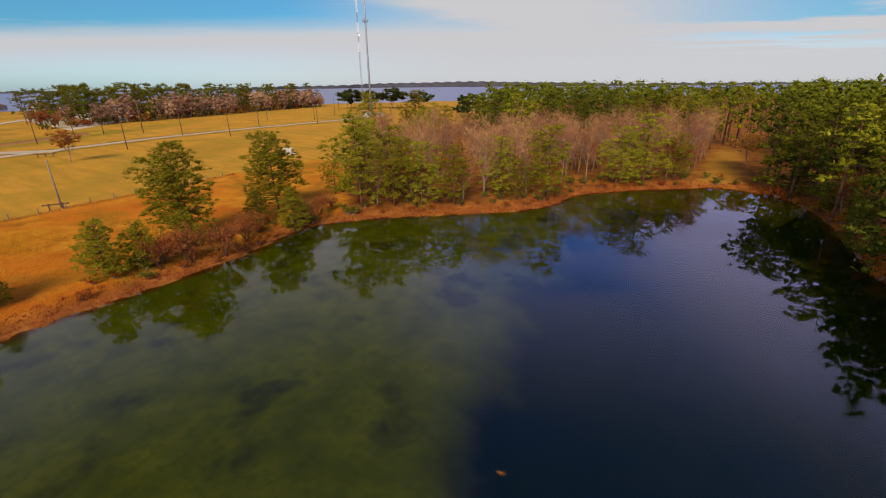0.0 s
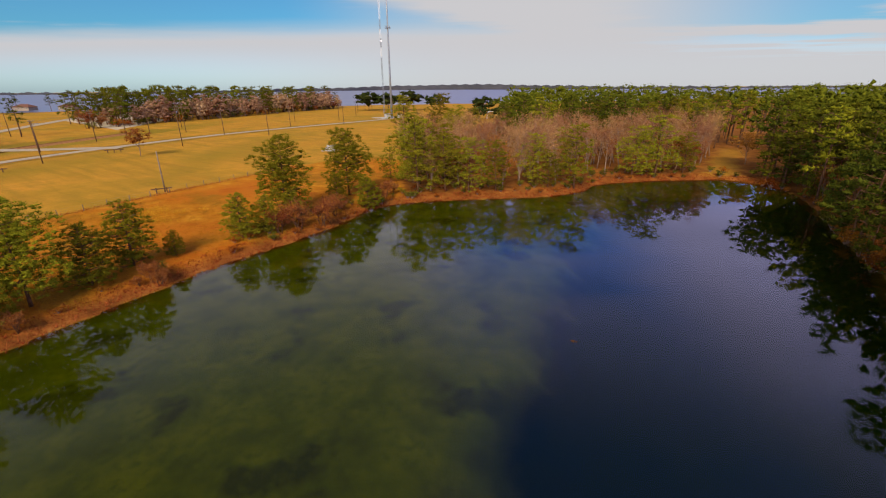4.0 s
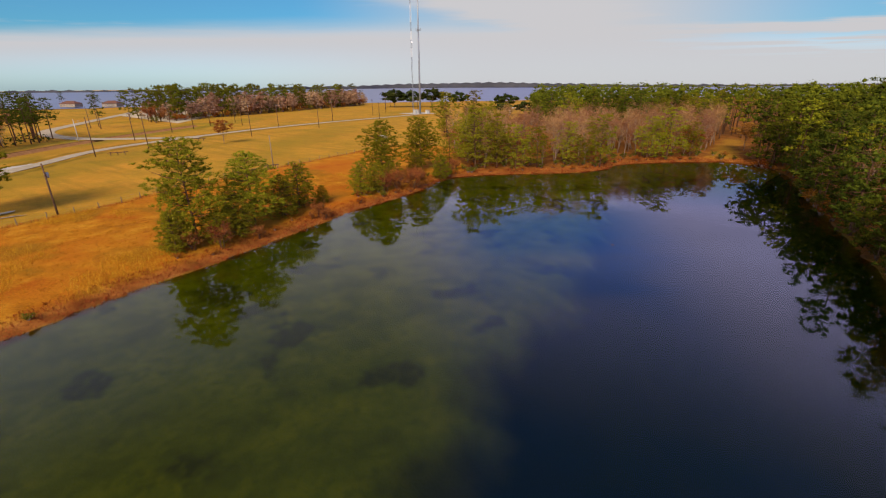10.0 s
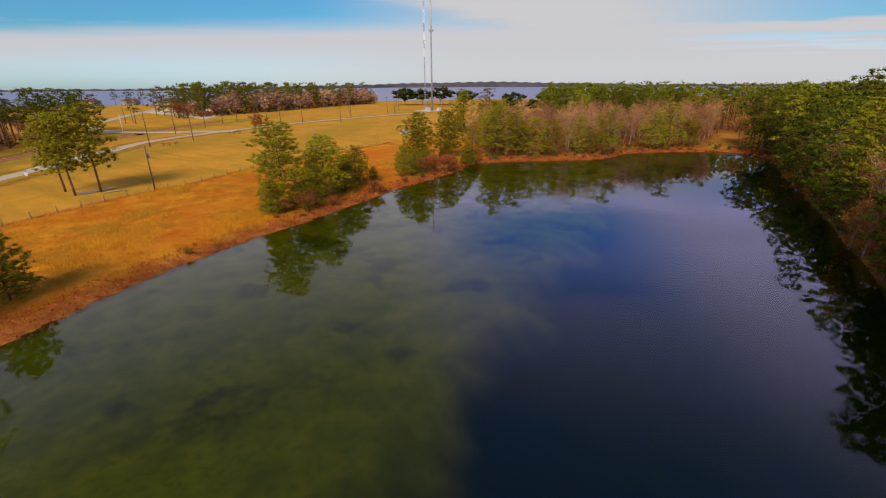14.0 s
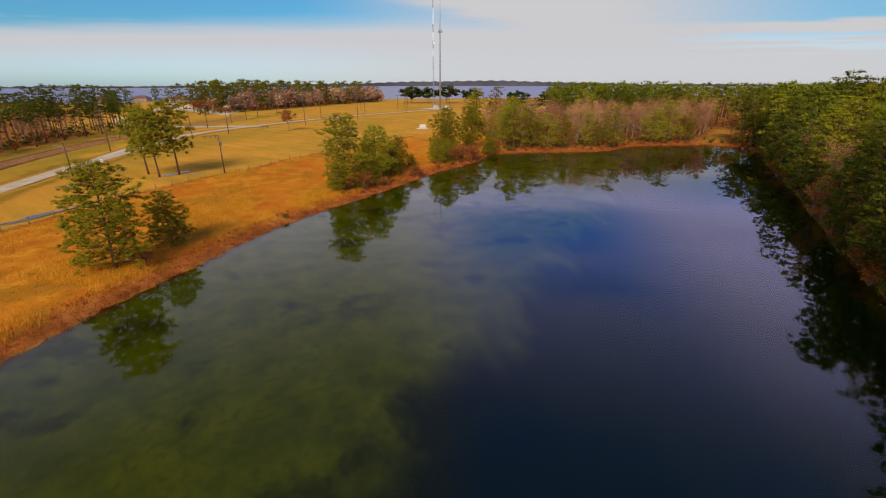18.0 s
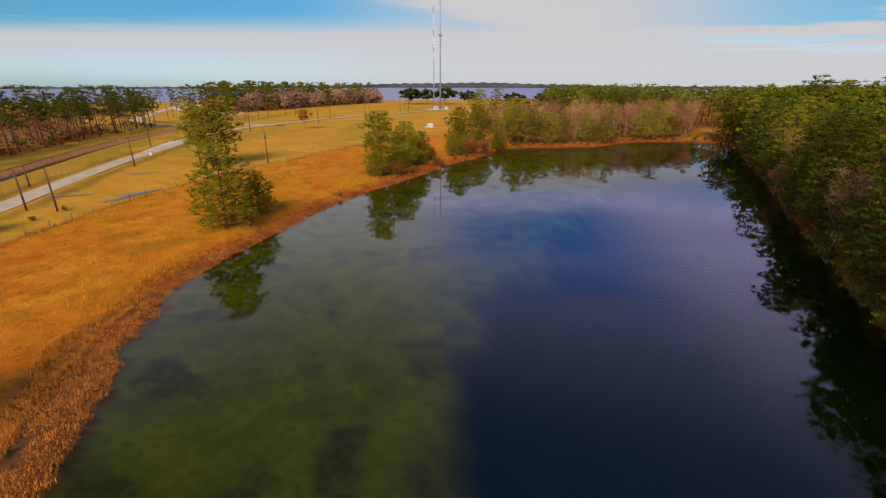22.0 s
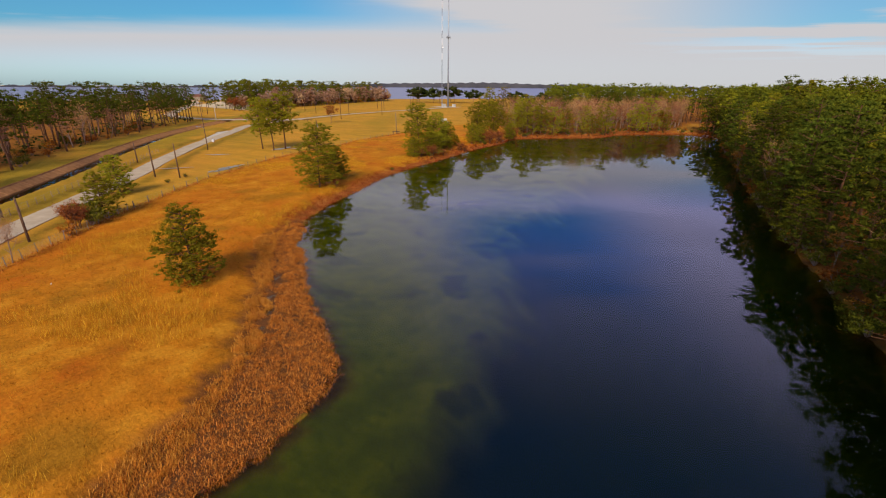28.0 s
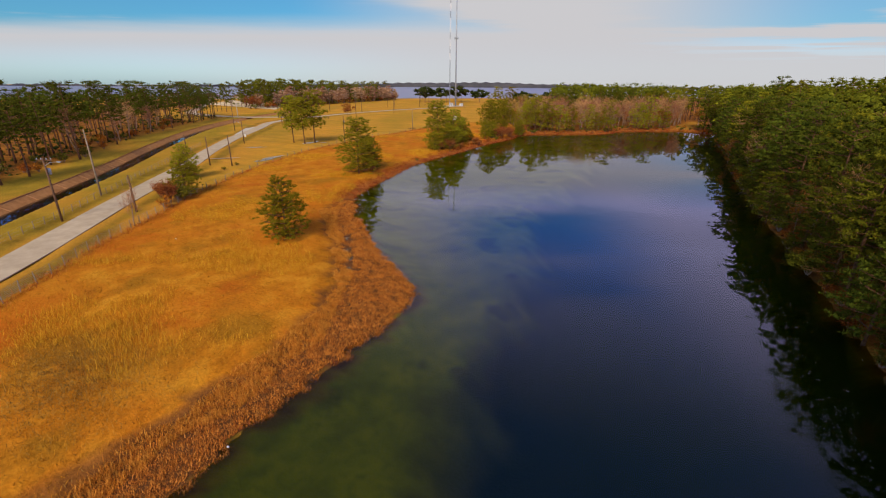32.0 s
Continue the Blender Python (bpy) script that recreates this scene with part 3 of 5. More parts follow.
masks = {
    "lawn": ((PX < fence_x) | (PY > 240)) * 1.0,
    # beyond the canal the litter colour also stands in for the trees' shadow
    "litter": np.clip(in_wood + 0.9 * beyond_canal * smooth(canal_d, 13, 20), 0, 1),
    "bog": MUD,
    "bank": np.clip((1 - smooth(SD, 1.2, 4.0)) * (SD > -2) * np.where((PX > 2) & (PY < 235), 0.15, np.where(PY > 200, 0.85, 1.0)) + 0.9 * MUD + (canal_d < 3.0) * 0.9, 0, 1),
    "verge": np.clip(smooth(7.2 + 1.2 * wobble(PX, PY, 0.31) - road_d, 0, 1.6) * smooth(road_d, 3.0, 4.4), 0, 1) * 0.8,
    "green": np.clip(smooth(18 - canal_d + 3 * wobble(PX, PY, 0.2), 0, 6) * smooth(canal_d, 2, 5) * 0.85 + 0.5 * smooth(wobble(PX * 0.6 + PY * 0.5, PY * 0.2, 0.11), 0.35, 0.8), 0, 1),
    "shelf": smooth(-SD, 0.0, 1.0) * (1 - MUD),
    "deep": smooth(PX - edge, -2.0, 4.5) * np.where((PX > 6) & (PY < 250), smooth(-SD, -0.6, 0.4), smooth(-SD, 1.0, 7.0)) * 0.97,
}
for key, val in masks.items():
    gm.attributes.new(key, "FLOAT", "POINT").data.foreach_set("value", val.astype(np.float32))
tagged(new("ground", gm), "dry orange winter grass and mown yellow field around a pond", "ground", kind="structure")


def sheet(name, outline, z, mat, label, category):
    ob = new(name, mesh_of(name, [(x, y, z) for x, y in outline], [tuple(range(len(outline)))], mat))
    if ob.data.polygons[0].normal.z < 0:
        ob.data.flip_normals()
    return tagged(ob, label, category, kind="structure")


def offset(line, d):
    t = np.gradient(line, axis=0)
    t /= np.linalg.norm(t, axis=1, keepdims=True)
    return line + np.stack((-t[:, 1], t[:, 0]), 1) * d


wide = np.vstack((offset(POND, -3.0 if (np.roll(POND[:, 0], -1) * POND[:, 1] - POND[:, 0] * np.roll(POND[:, 1], -1)).sum() < 0 else 3.0),))
first = int(np.argmax(POND[:, 1] > 66))
wide = np.vstack((np.array([(5, 0), (0, 15), (-1, 22), (-3, 27), (-4, 33), (-7, 39), (-12, 44), (-17, 48), (-30, 57)]), wide[first:]))
sheet("water", wide, 0.0, M_POND, "still clear pond water, green over the shallows", "pond water")
sheet("lake_water", [(-1900, -1200), (-1500, -765), (-440 + 12, 560 - 10), (600, 1858), (2400, 4100), (-1400, 4300), (-4200, 2600), (-4600, 300)], 0.35, M_LAKE, "wide grey-blue lake reaching the far shore", "lake")


def ribbon(name, line, half, z, mat, label, category, thick=0.10):
    a, b = offset(line, half), offset(line, -half)
    zz = ground_height(line[:, 0], line[:, 1]) if z is None else np.full(len(line), z)
    v = [(x, y, h + 0.07) for (x, y), h in zip(a, zz)] + [(x, y, h + 0.07) for (x, y), h in zip(b, zz)]
    n = len(line)
    v += [(x, y, h - thick) for x, y, h in v[:2 * n]]
    f = []
    for i in range(n - 1):
        f += [(i + 1, n + i + 1, n + i, i)[::-1], (2 * n + i, i, i + 1, 2 * n + i + 1), (n + i, 3 * n + i, 3 * n + i + 1, n + i + 1)]
    return tagged(new(name, mesh_of(name, v, f, mat)), label, category, kind="structure")


ribbon("road", ROAD, 2.4, 1.08, M_ROAD, "narrow worn grey asphalt road through the grass", "road")
ribbon("side_road", SIDEROAD, 3.4, 1.12, M_ROAD, "pale side road curving towards the lake", "road")
ribbon("canal_water", CANAL, 2.2, -0.2, M_CANAL, "narrow dark drainage canal", "canal water", 0.02)
ribbon("gravel_shoulder", curve([(-150, 116), (-163, 127), (-176, 138)], 3), 2.0, 1.0, M_GRAVEL, "patch of pale gravel beside the road", "gravel")
sheet("compound_pad", [(-242, 384), (-222, 380), (-214, 398), (-236, 406)], 1.12, M_GRAVEL, "pale gravel pad below the masts", "gravel")
sheet("parking_strip", [(-430, 250), (-300, 238), (-360, 292), (-520, 330)], 1.10, plain("bare_sandy_ground", (0.42, 0.33, 0.21), (0.56, 0.46, 0.31), 0.2, 0.95, 0.2), "bare sandy ground near the lake", "ground")
M_PUDDLE = water_material("puddle_water", (0.80, 0.70, 0.58), (1.0, 0.90, 0.80), 0.30, 0.10)


def puddle(cx, cy, rx, ry, a):
    r = np.random.default_rng(int(abs(cx * 10)))
    t = np.linspace(0, 2 * math.pi, 28, endpoint=False)
    k = 1 + 0.30 * np.sin(2 * t + r.uniform(0, 6)) + 0.22 * np.sin(3 * t + r.uniform(0, 6)) + 0.12 * np.sin(5 * t + r.uniform(0, 6))
    x, y = rx * k * np.cos(t), ry * k * np.sin(t)
    ca, sa = math.cos(radians(a)), math.sin(radians(a))
    z = max(z_at(cx, cy) + 0.10, 1.12)
    ob = new("puddle", mesh_of("puddle", [(cx + p * ca - q * sa, cy + p * sa + q * ca, z) for p, q in zip(x, y)], [tuple(range(28))], M_PUDDLE))
    tagged(ob, "shallow rain puddle lying in the grass", "puddle", "puddles in the grass")


puddle(-85.5, 86.5, 5.4, 1.25, 105)
puddle(-105, 116.5, 4.0, 1.2, 110)
puddle(-101.5, 119.5, 1.6, 0.6, 80)
puddle(-84, 81, 1.3, 0.5, 120)
puddle(-109, 97, 3.5, 0.8, 50)
puddle(-96, 78, 3.5, 0.7, 50)

# ---- trees ----


def pine_meshes(seed, h, base, radius, limbs, tuft, fill, blades, blade, width, mat, heart=0.6, ragged=0.2, taper=0.25):
    """Trunk, limbs and needles of one pine, standing at the origin. Every limb carries a lobe of needle tufts; base: where the crown
    begins, as a share of the height; tuft: the radius of one tuft; fill: how densely the lobes are covered."""
    r = np.random.default_rng(seed)
    ph, lean = r.uniform(0, 6.28), h * 0.012
    def axis(z):
        return np.array((lean * math.sin(z / h * 3.5 + ph), lean * math.cos(z / h * 2.8 + ph), z))
    r0 = 0.010 * h + 0.06
    zs = np.linspace(-0.3, h * 0.95, 9)
    trunk = Shape().tube([axis(z) for z in zs], [r0 * (1 - 0.88 * max(z, 0) / h) * (1.25 if z < 0 else 1) for z in zs], 7).mesh("trunk", M_BARK, True)
    arms, cs, rs = Shape(), [], []
    arms.tube([axis(z) for z in np.linspace(h * base, h * 0.96, 6)], [r0 * 0.35 * (1 - 0.8 * q) for q in np.linspace(base, 1, 6)], 3)
    for i in range(limbs):
        u = (i + r.uniform(0, 0.8)) / limbs
        z = h * (base + (0.93 - base) * u)
        prof = math.sin(math.pi * (0.20 + 0.72 * u)) ** 0.6 * (1.0 + 0.4 * taper - taper * u)
        ln = radius * prof * r.uniform(1 - 1.6 * ragged, 1 + 0.5 * ragged)
        a = i * 2.4 + r.uniform(-0.5, 0.5)
        d = np.array((math.cos(a), math.sin(a), 0.10 + 0.35 * u + r.uniform(-0.12, 0.12)))
        side = np.array((-math.sin(a), math.cos(a), 0.0))
        o = axis(z)
        arms.tube([o, o + d * ln * 0.45 - (0, 0, 0.05 * ln), o + d * ln * 0.85], [0.035 + 0.012 * ln, 0.03 + 0.006 * ln, 0.012], 3)
        for e in (-1, 1):
            arms.tube([o + d * ln * 0.4, o + d * ln * 0.7 + side * e * ln * 0.22], [0.03, 0.01], 3)
        la, lb, lc = 0.46 * ln + 0.6 * tuft, 0.42 * ln + 0.7 * tuft, 0.30 * ln + 0.7 * tuft
        k = max(3, int(fill * 3.0 * (la * lb + la * lc + lb * lc) / (3.1 * tuft * tuft)))
        q = unit(k, r)
        q[:, 2] = np.where(r.uniform(0, 1, k) < 0.75, np.abs(q[:, 2]), q[:, 2])
        q *= r.uniform(0.55, 1.0, (k, 1))
        c = o + d * ln * 0.60 + q[:, :1] * la * d + q[:, 1:2] * lb * side + q[:, 2:] * (0, 0, lc)
        c[:, 2] = np.clip(c[:, 2], 0.4 * tuft, h - tuft * 0.7)
        cs.append(c)
        rs.append(r.uniform(0.65, 1.15, k) * tuft)
    cs.append(np.array([axis(h - tuft * 0.8), axis(h - tuft * 1.8)]))
    rs.append(np.array([tuft * 0.8, tuft]))
    needles = clumps("needles", np.vstack(cs), np.concatenate(rs), 0.80, blades, blade, width, mat, r, heart)
    return trunk, arms.mesh("limbs", M_BARK), needles


def bare_meshes(seed, h, spread, twigs, leaves=0, stems=1, leafmat=None, leaf=0.28, twigmat=None, bark=None):
    """Trunk, branches and fine twigs of a leafless tree; leaves: how many cling to it."""
    r = np.random.default_rng(seed)
    trunk, arms, tips = Shape(), Shape(), []
    for s in range(stems):
        lean = np.array((r.normal(0, 0.10 + 0.12 * (stems > 1)), r.normal(0, 0.10 + 0.12 * (stems > 1)), 1.0))
        zs = np.linspace(-0.03, 0.62, 5) * h
        off = np.array((r.normal(0, 0.25), r.normal(0, 0.25), 0)) * (stems > 1)
        pts = [off + lean * z + (0.03 * h * math.sin(z / h * 5 + seed), 0, 0) for z in zs]
        trunk.tube(pts, [(0.011 * h + 0.03) * (1 - 0.75 * i / 4) for i in range(5)], 6)
        for i in range(max(6, 13 // stems)):
            u = r.uniform(0.25, 1.0)
            o = pts[0] * (1 - u) + pts[-1] * u
            a = r.uniform(0, 6.28)
            d = np.array((math.cos(a) * spread, math.sin(a) * spread, r.uniform(0.5, 1.1)))
            ln = h * (0.48 - 0.18 * u) * r.uniform(0.7, 1.1)
            m, e = o + d * ln * 0.5, o + d * ln * np.array((0.9, 0.9, 1.08))
            arms.tube([o, m, e], [0.030 + 0.002 * h, 0.024, 0.010], 3)
            for j in range(3):
                b = o + (e - o) * r.uniform(0.35, 0.95)
                q = b + (unit(1, r)[0] * (0.8, 0.8, 0.6) + (0, 0, 0.5)) * ln * 0.38
                arms.tube([b, q], [0.02, 0.008], 3)
                tips += [b + (q - b) * t for t in (0.4, 0.7, 1.0)]
            tips += [e, m]
    tips = np.array(tips)
    c = tips[r.integers(0, len(tips), twigs)] + r.normal(0, 0.18, (twigs, 3))
    fine = tri_mesh("twigs", sprays(c, 3, 0.075 * h + 0.25, 0.042, r, 0.75), twigmat or M_TWIG)
    lv = None
    if leaves:
        c = tips[r.integers(0, len(tips), leaves)] + r.normal(0, 0.045 * h, (leaves, 3))
        lv = tri_mesh("leaves", sprays(c, 3, leaf, leaf * 0.6, r), leafmat or M_RUST)
    return trunk.mesh("trunk", bark or M_GREYBARK, True), arms.mesh("branches", bark or M_GREYBARK), fine, lv


def shrub_meshes(seed, h, width, tufts, mat, blade=0.20):
    r = np.random.default_rng(seed)
    stems = Shape()
    puffs = []
    for i in range(9):
        a, s = r.uniform(0, 6.28), r.uniform(0.1, 0.75)
        e = np.array((math.cos(a) * width * s, math.sin(a) * width * s, h * r.uniform(0.45, 0.9) * (1 - 0.35 * s)))
        stems.tube([(0, 0, -0.1), e * 0.5, e], [0.05, 0.035, 0.012], 4)
        puffs += [(e, 0.38 * width), (e * 0.6, 0.34 * width)]
    cs = [np.array((c[0], c[1], max(c[2], 0.45 * s))) for c, s in puffs]
    return stems.mesh("stems", M_GREYBARK), clumps("leaves", cs, [p[1] for p in puffs], 0.8, tufts // 13, blade, blade * 0.5, mat, r, 0.3)


def tree_of(name, meshes, names, label, category, group):
    root = empty(name, Matrix(), label, category, group)
    for nm, me in zip(names, meshes):
        if me is not None:
            part(nm, me, root)
    return root


def plant(proto, x, y, scale=1.0, turn_deg=None, stretch=1.0, label=None):
    """A copy of a tree at a place on the ground."""
    a = rng.uniform(0, 360) if turn_deg is None else turn_deg
    ob = copy_thing(proto, pose(x, y, z_at(x, y) - 0.05, 0, 0, a) @ Matrix.Diagonal((scale, scale, scale * stretch, 1)))
    if label:
        ob["label"] = label
    return ob


def drop_proto(p):
    for o in (*p.children_recursive, p):
        bpy.data.objects.remove(o)


PN = ("trunk", "branchwork", "crown")
hero = [tree_of("pine_tree", pine_meshes(11 + i, 15.3, (0.14, 0.10, 0.03)[i], 5.2, 42, 0.56, 0.66, 30, 0.26, 0.085, M_PINEMID, 0.44, 0.18, 0.35), PN, "green pine with a rounded uneven crown on the grassy bank", "tree", "pines on the west bank") for i in range(3)]
young = [tree_of("young_pine", pine_meshes(31 + i, 8.3, 0.02, 3.1, 42, 0.40, 0.50, 26, 0.20, 0.072, M_PINEMID, 0.44, 0.08, 0.65), PN, "young bushy pine green to the ground in orange grass", "tree", "young pines on the bank") for i in range(3)]
tall = [tree_of("pine_tree", pine_meshes(51 + i, 18, 0.32, 4.4, 15, 1.10, 0.56, 24, 0.42, 0.155, (M_PINEWOOD, M_PINEDARK, M_PINEMID, M_PINEWOOD, M_PINEDARK)[i], 0.46, 0.22), PN, "tall pine at the edge of the wood", "tree", "pines of the wood") for i in range(5)]
# mostly dark needles, which put the east shore's shade into the colour
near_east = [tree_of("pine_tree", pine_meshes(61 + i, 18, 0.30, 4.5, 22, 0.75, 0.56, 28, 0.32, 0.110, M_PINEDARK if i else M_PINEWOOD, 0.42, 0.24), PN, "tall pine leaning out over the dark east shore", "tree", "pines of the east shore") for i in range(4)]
far_pine = [tree_of("lakeside_pine", pine_meshes(81 + i, 18, 0.14, 4.9, 11, 1.5, 0.52, 16, 0.80, 0.28, M_PINEWOOD, 0.46, 0.2), PN, "dark pine in the belt before the lake", "tree", "pines of the lakeside belt") for i in range(3)]
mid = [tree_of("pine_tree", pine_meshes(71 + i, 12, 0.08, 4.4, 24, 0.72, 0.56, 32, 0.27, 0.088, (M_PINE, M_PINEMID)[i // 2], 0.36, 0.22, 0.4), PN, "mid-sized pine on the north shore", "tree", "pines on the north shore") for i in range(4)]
open_pine = [tree_of("forest_pine", pine_meshes(91 + i, 18, 0.36, 4.7, 15, 1.05, 0.52, 20, 0.44, 0.16, M_PINEDARK, 0.42, 0.26), PN, "tall dark pine with an open crown and bare lower trunk", "tree", "open-crowned pines") for i in range(3)]
field_pine = [tree_of("pine_tree", pine_meshes(97 + i, 18, 0.30, 4.9, 28, 0.76, 0.70, 28, 0.30, 0.115, M_PINEMID, 0.54, 0.22), PN, "tall pine with a bare lower trunk in the mown field", "tree", "pines in the mown field") for i in range(3)]
BN = ("trunk", "branchwork", "crown", "foliage")
bare = [tree_of("bare_tree", bare_meshes(111 + i, 13, 0.48, 300), BN, "leafless grey-brown tree with fine twigs", "tree", "bare trees of the wood") for i in range(4)]
rusty = [tree_of("autumn_tree", bare_meshes(131 + i, 11, 0.45, 200, 480), BN, "small tree with clinging rust-orange leaves", "tree", "rust-coloured trees") for i in range(2)]
thicket = [tree_of("bare_bush", bare_meshes(151 + i, 3.6, 1.15, 420, 190, 5, M_RUST, 0.15, M_REDTWIG, M_BARK), BN, "tangled leafless bush at the water's edge", "bush", "bare bushes") for i in range(2)]
shrub = [tree_of("shrub", shrub_meshes(171 + i, 2.2, 1.7, 420, M_SHRUB), ("branchwork", "crown"), "low yellow-green shrub near the water", "bush", "green shrubs") for i in range(2)]
brown = [tree_of("brown_bush", shrub_meshes(181 + i, 2.0, 1.6, 340, M_RUST), ("branchwork", "crown"), "low bush with dead brown leaves", "bush", "brown bushes") for i in range(2)]
# low east pines, their shade coloured into the needles as well
east_low = [tree_of("pine_tree", pine_meshes(75 + i, 11, 0.06, 3.9, 20, 0.70, 0.54, 26, 0.30, 0.10, M_PINEDARK if i else M_PINEWOOD, 0.42, 0.26), PN, "pine bending low over the east shore, shade put into its needles", "tree", "low pines of the east shore") for i in range(3)]
east_back = [tree_of("pine_tree", pine_meshes(78 + i, 11, 0.06, 4.0, 16, 0.95, 0.54, 18, 0.40, 0.16, M_PINEDARK if i else M_PINEWOOD, 0.46, 0.25), PN, "pine bending low over the east shore, shade put into its needles", "tree", "low pines of the east shore") for i in range(2)]
oak = []
for seed in (191, 192):
    r = np.random.default_rng(seed)
    tr, br, tw, _ = bare_meshes(seed, 9, 0.62, 30)
    d = unit(70, r) * (5.6, 5.6, 3.4) * r.uniform(0.55, 1, (70, 1)) + (0, 0, 6.6)
    oak.append(tree_of("oak_tree", (tr, br, clumps("leaves", d, r.uniform(1.2, 2.0, 70), 0.8, 26, 0.6, 0.2, M_OAK, r, 0.7)), ("trunk", "branchwork", "crown"), "round dark evergreen oak by the lake", "tree", "oaks by the lake"))

def scatter(n, box, gap, test, seed):
    """Places in a box (x0, x1, y0, y1), no two nearer than gap."""
    r, out = np.random.default_rng(seed), []
    for _ in range(n * 30):
        if len(out) >= n:
            break
        p = (r.uniform(box[0], box[1]), r.uniform(box[2], box[3]))
        if test(*p) and all((p[0] - q[0]) ** 2 + (p[1] - q[1]) ** 2 > gap * gap for q in out):
            out.append(p)
    return out


# pines standing free on the west bank
for k, x, y, s, st in ((0, -66.5, 179.5, 1.0, 0.95), (0, -69, 197, 1.02, 0.92), (2, -59.3, 132, 1.0, 1.03), (0, -59.5, 141.5, 0.84, 0.98), (2, -48.3, 85, 0.9, 0.98)):
    plant(hero[k], x, y, s, None, st)
for k, x, y, s in ((0, -23.3, 46.2, 1.08), (1, -52, 93, 0.95), (2, -63, 153, 1.08), (1, -61.5, 167.5, 0.88), (0, -61, 171.5, 0.75), (2, -57.5, 137.5, 0.95), (1, -58, 128.5, 0.75), (0, -56.5, 134, 0.6), (1, -60.5, 147.5, 0.95),
                   (2, -59.5, 193, 0.85), (0, -62.5, 158, 0.45), (1, -75.5, 58.5, 0.95), (2, -66, 191, 0.7), (0, -63, 178, 0.7)):
    plant(young[k], x, y, s)
for x, y, s in ((-55.3, 133.4, 1.1), (-56.8, 130.2, 0.9), (-58.5, 175.5, 1.45), (-57.6, 180, 1.3), (-59.3, 172.2, 1.2), (-60, 184.5, 1.1), (-60, 196, 1.2), (-57, 152.5, 0.8), (-46.5, 87.5, 0.6), (-61, 200, 1.0), (-62, 47, 0.9)):
    plant(thicket[int(abs(x * 7)) % 2], x, y, s)
for x, y, s in ((-58, 154, 0.9), (-60, 171, 1.1), (-64, 183, 1.0), (-51.5, 111, 0.5), (-62, 188, 1.1), (-59, 134, 0.9), (-79, 69, 0.5), (-82, 74, 0.5)):
    plant(shrub[int(abs(x * 7)) % 2], x, y, s)
for i, (x, y) in enumerate(scatter(28, (-66, -55, 163, 204), 1.9, lambda x, y: 0.6 < looked_up(NEAR_D, x, y) < 6.5, 44)):
    plant((thicket, brown, brown, shrub)[i % 4][i % 2], x, y, rng.uniform(0.5, 0.95))
for i, (x, y) in enumerate(scatter(7, (-62, -52, 126, 158), 1.7, lambda x, y: 0.6 < looked_up(NEAR_D, x, y) < 4.0, 45)):
    plant((brown, thicket)[i % 2][i % 2], x, y, rng.uniform(0.4, 0.7))
plant(young[1], -60, 50.5, 0.92, None, 1.0, "ragged bush-like pine beside the road fence")
plant(thicket[0], -57.3, 46.4, 1.0)
plant(shrub[0], -58.2, 48.2, 1.9)
plant(shrub[1], -56.6, 47.6, 1.4)
plant(thicket[1], -56.3, 45.6, 1.15)
plant(bare[1], -46.5, 36.3, 0.5, None, 1.1, "small leafless tree beside the road fence")
plant(brown[0], -53.5, 44, 1.2)
for i, (x, y, s) in enumerate(((-103.8, 117.2, 1.03), (-104, 112.8, 0.9), (-110, 113, 0.92))):
    plant(field_pine[i], x, y, s)
r = np.random.default_rng(77)
tr, br, _, _ = bare_meshes(77, 8.5, 0.6, 10)
d = unit(70, r) * (3.7, 3.7, 2.3) * r.uniform(0.4, 1, (70, 1)) + (0, 0, 5.7)
lone = tree_of("autumn_tree", (tr, br, clumps("leaves", d, r.uniform(0.6, 1.1, 70), 0.8, 44, 0.30, 0.12, M_ORANGE, r, 0.40)), PN, "lone round tree with orange leaves in the mown field", "tree", "rust-coloured trees")
plant(lone, -172.8, 198.4, 1.2)
plant(lone, 0.0, 286, 1.15, None, 1.0, "round orange-leaved tree beside the grassy clearing")
drop_proto(lone)

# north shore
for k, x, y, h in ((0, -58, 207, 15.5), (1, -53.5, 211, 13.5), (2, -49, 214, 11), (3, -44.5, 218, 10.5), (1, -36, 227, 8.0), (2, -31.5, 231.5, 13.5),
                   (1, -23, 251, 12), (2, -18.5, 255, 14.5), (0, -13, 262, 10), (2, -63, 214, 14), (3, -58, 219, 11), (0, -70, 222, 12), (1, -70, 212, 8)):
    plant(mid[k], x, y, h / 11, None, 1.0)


def shore1(x, y):
    return looked_up(NEAR_D, x, y)


WOOD_Y, WOOD_X = (190, 207, 274, 320, 600), (-52, -62, -118, -132, -150)


def north_wood(x, y):
    return x > np.interp(y, WOOD_Y, WOOD_X) and shore1(x, y) > 3 and not (abs(x + 5) < 4.5 and y < 325)


for i, (x, y) in enumerate(scatter(150, (-118, -4, 208, 316), 3.0, lambda x, y: north_wood(x, y) and x < 2 and shore1(x, y) > 5.5 and shore1(x, y) < 50, 3)):
    q = rng.random()
    if q < 0.70:
        plant(bare[i % 4], x, y, rng.uniform(0.9, 1.3))
    elif q < 0.94:
        plant(rusty[i % 2], x, y, rng.uniform(0.7, 1.0))
    else:
        plant(mid[i % 4], x, y, rng.uniform(0.75, 1.05))
for i, (x, y) in enumerate(scatter(54, (-110, 0, 255, 335), 5.2, lambda x, y: north_wood(x, y) and 40 < shore1(x, y) < 85 and x > -80 - 0.47 * (y - 290), 4)):
    plant(tall[i % 5], x, y, rng.uniform(0.86, 1.14))
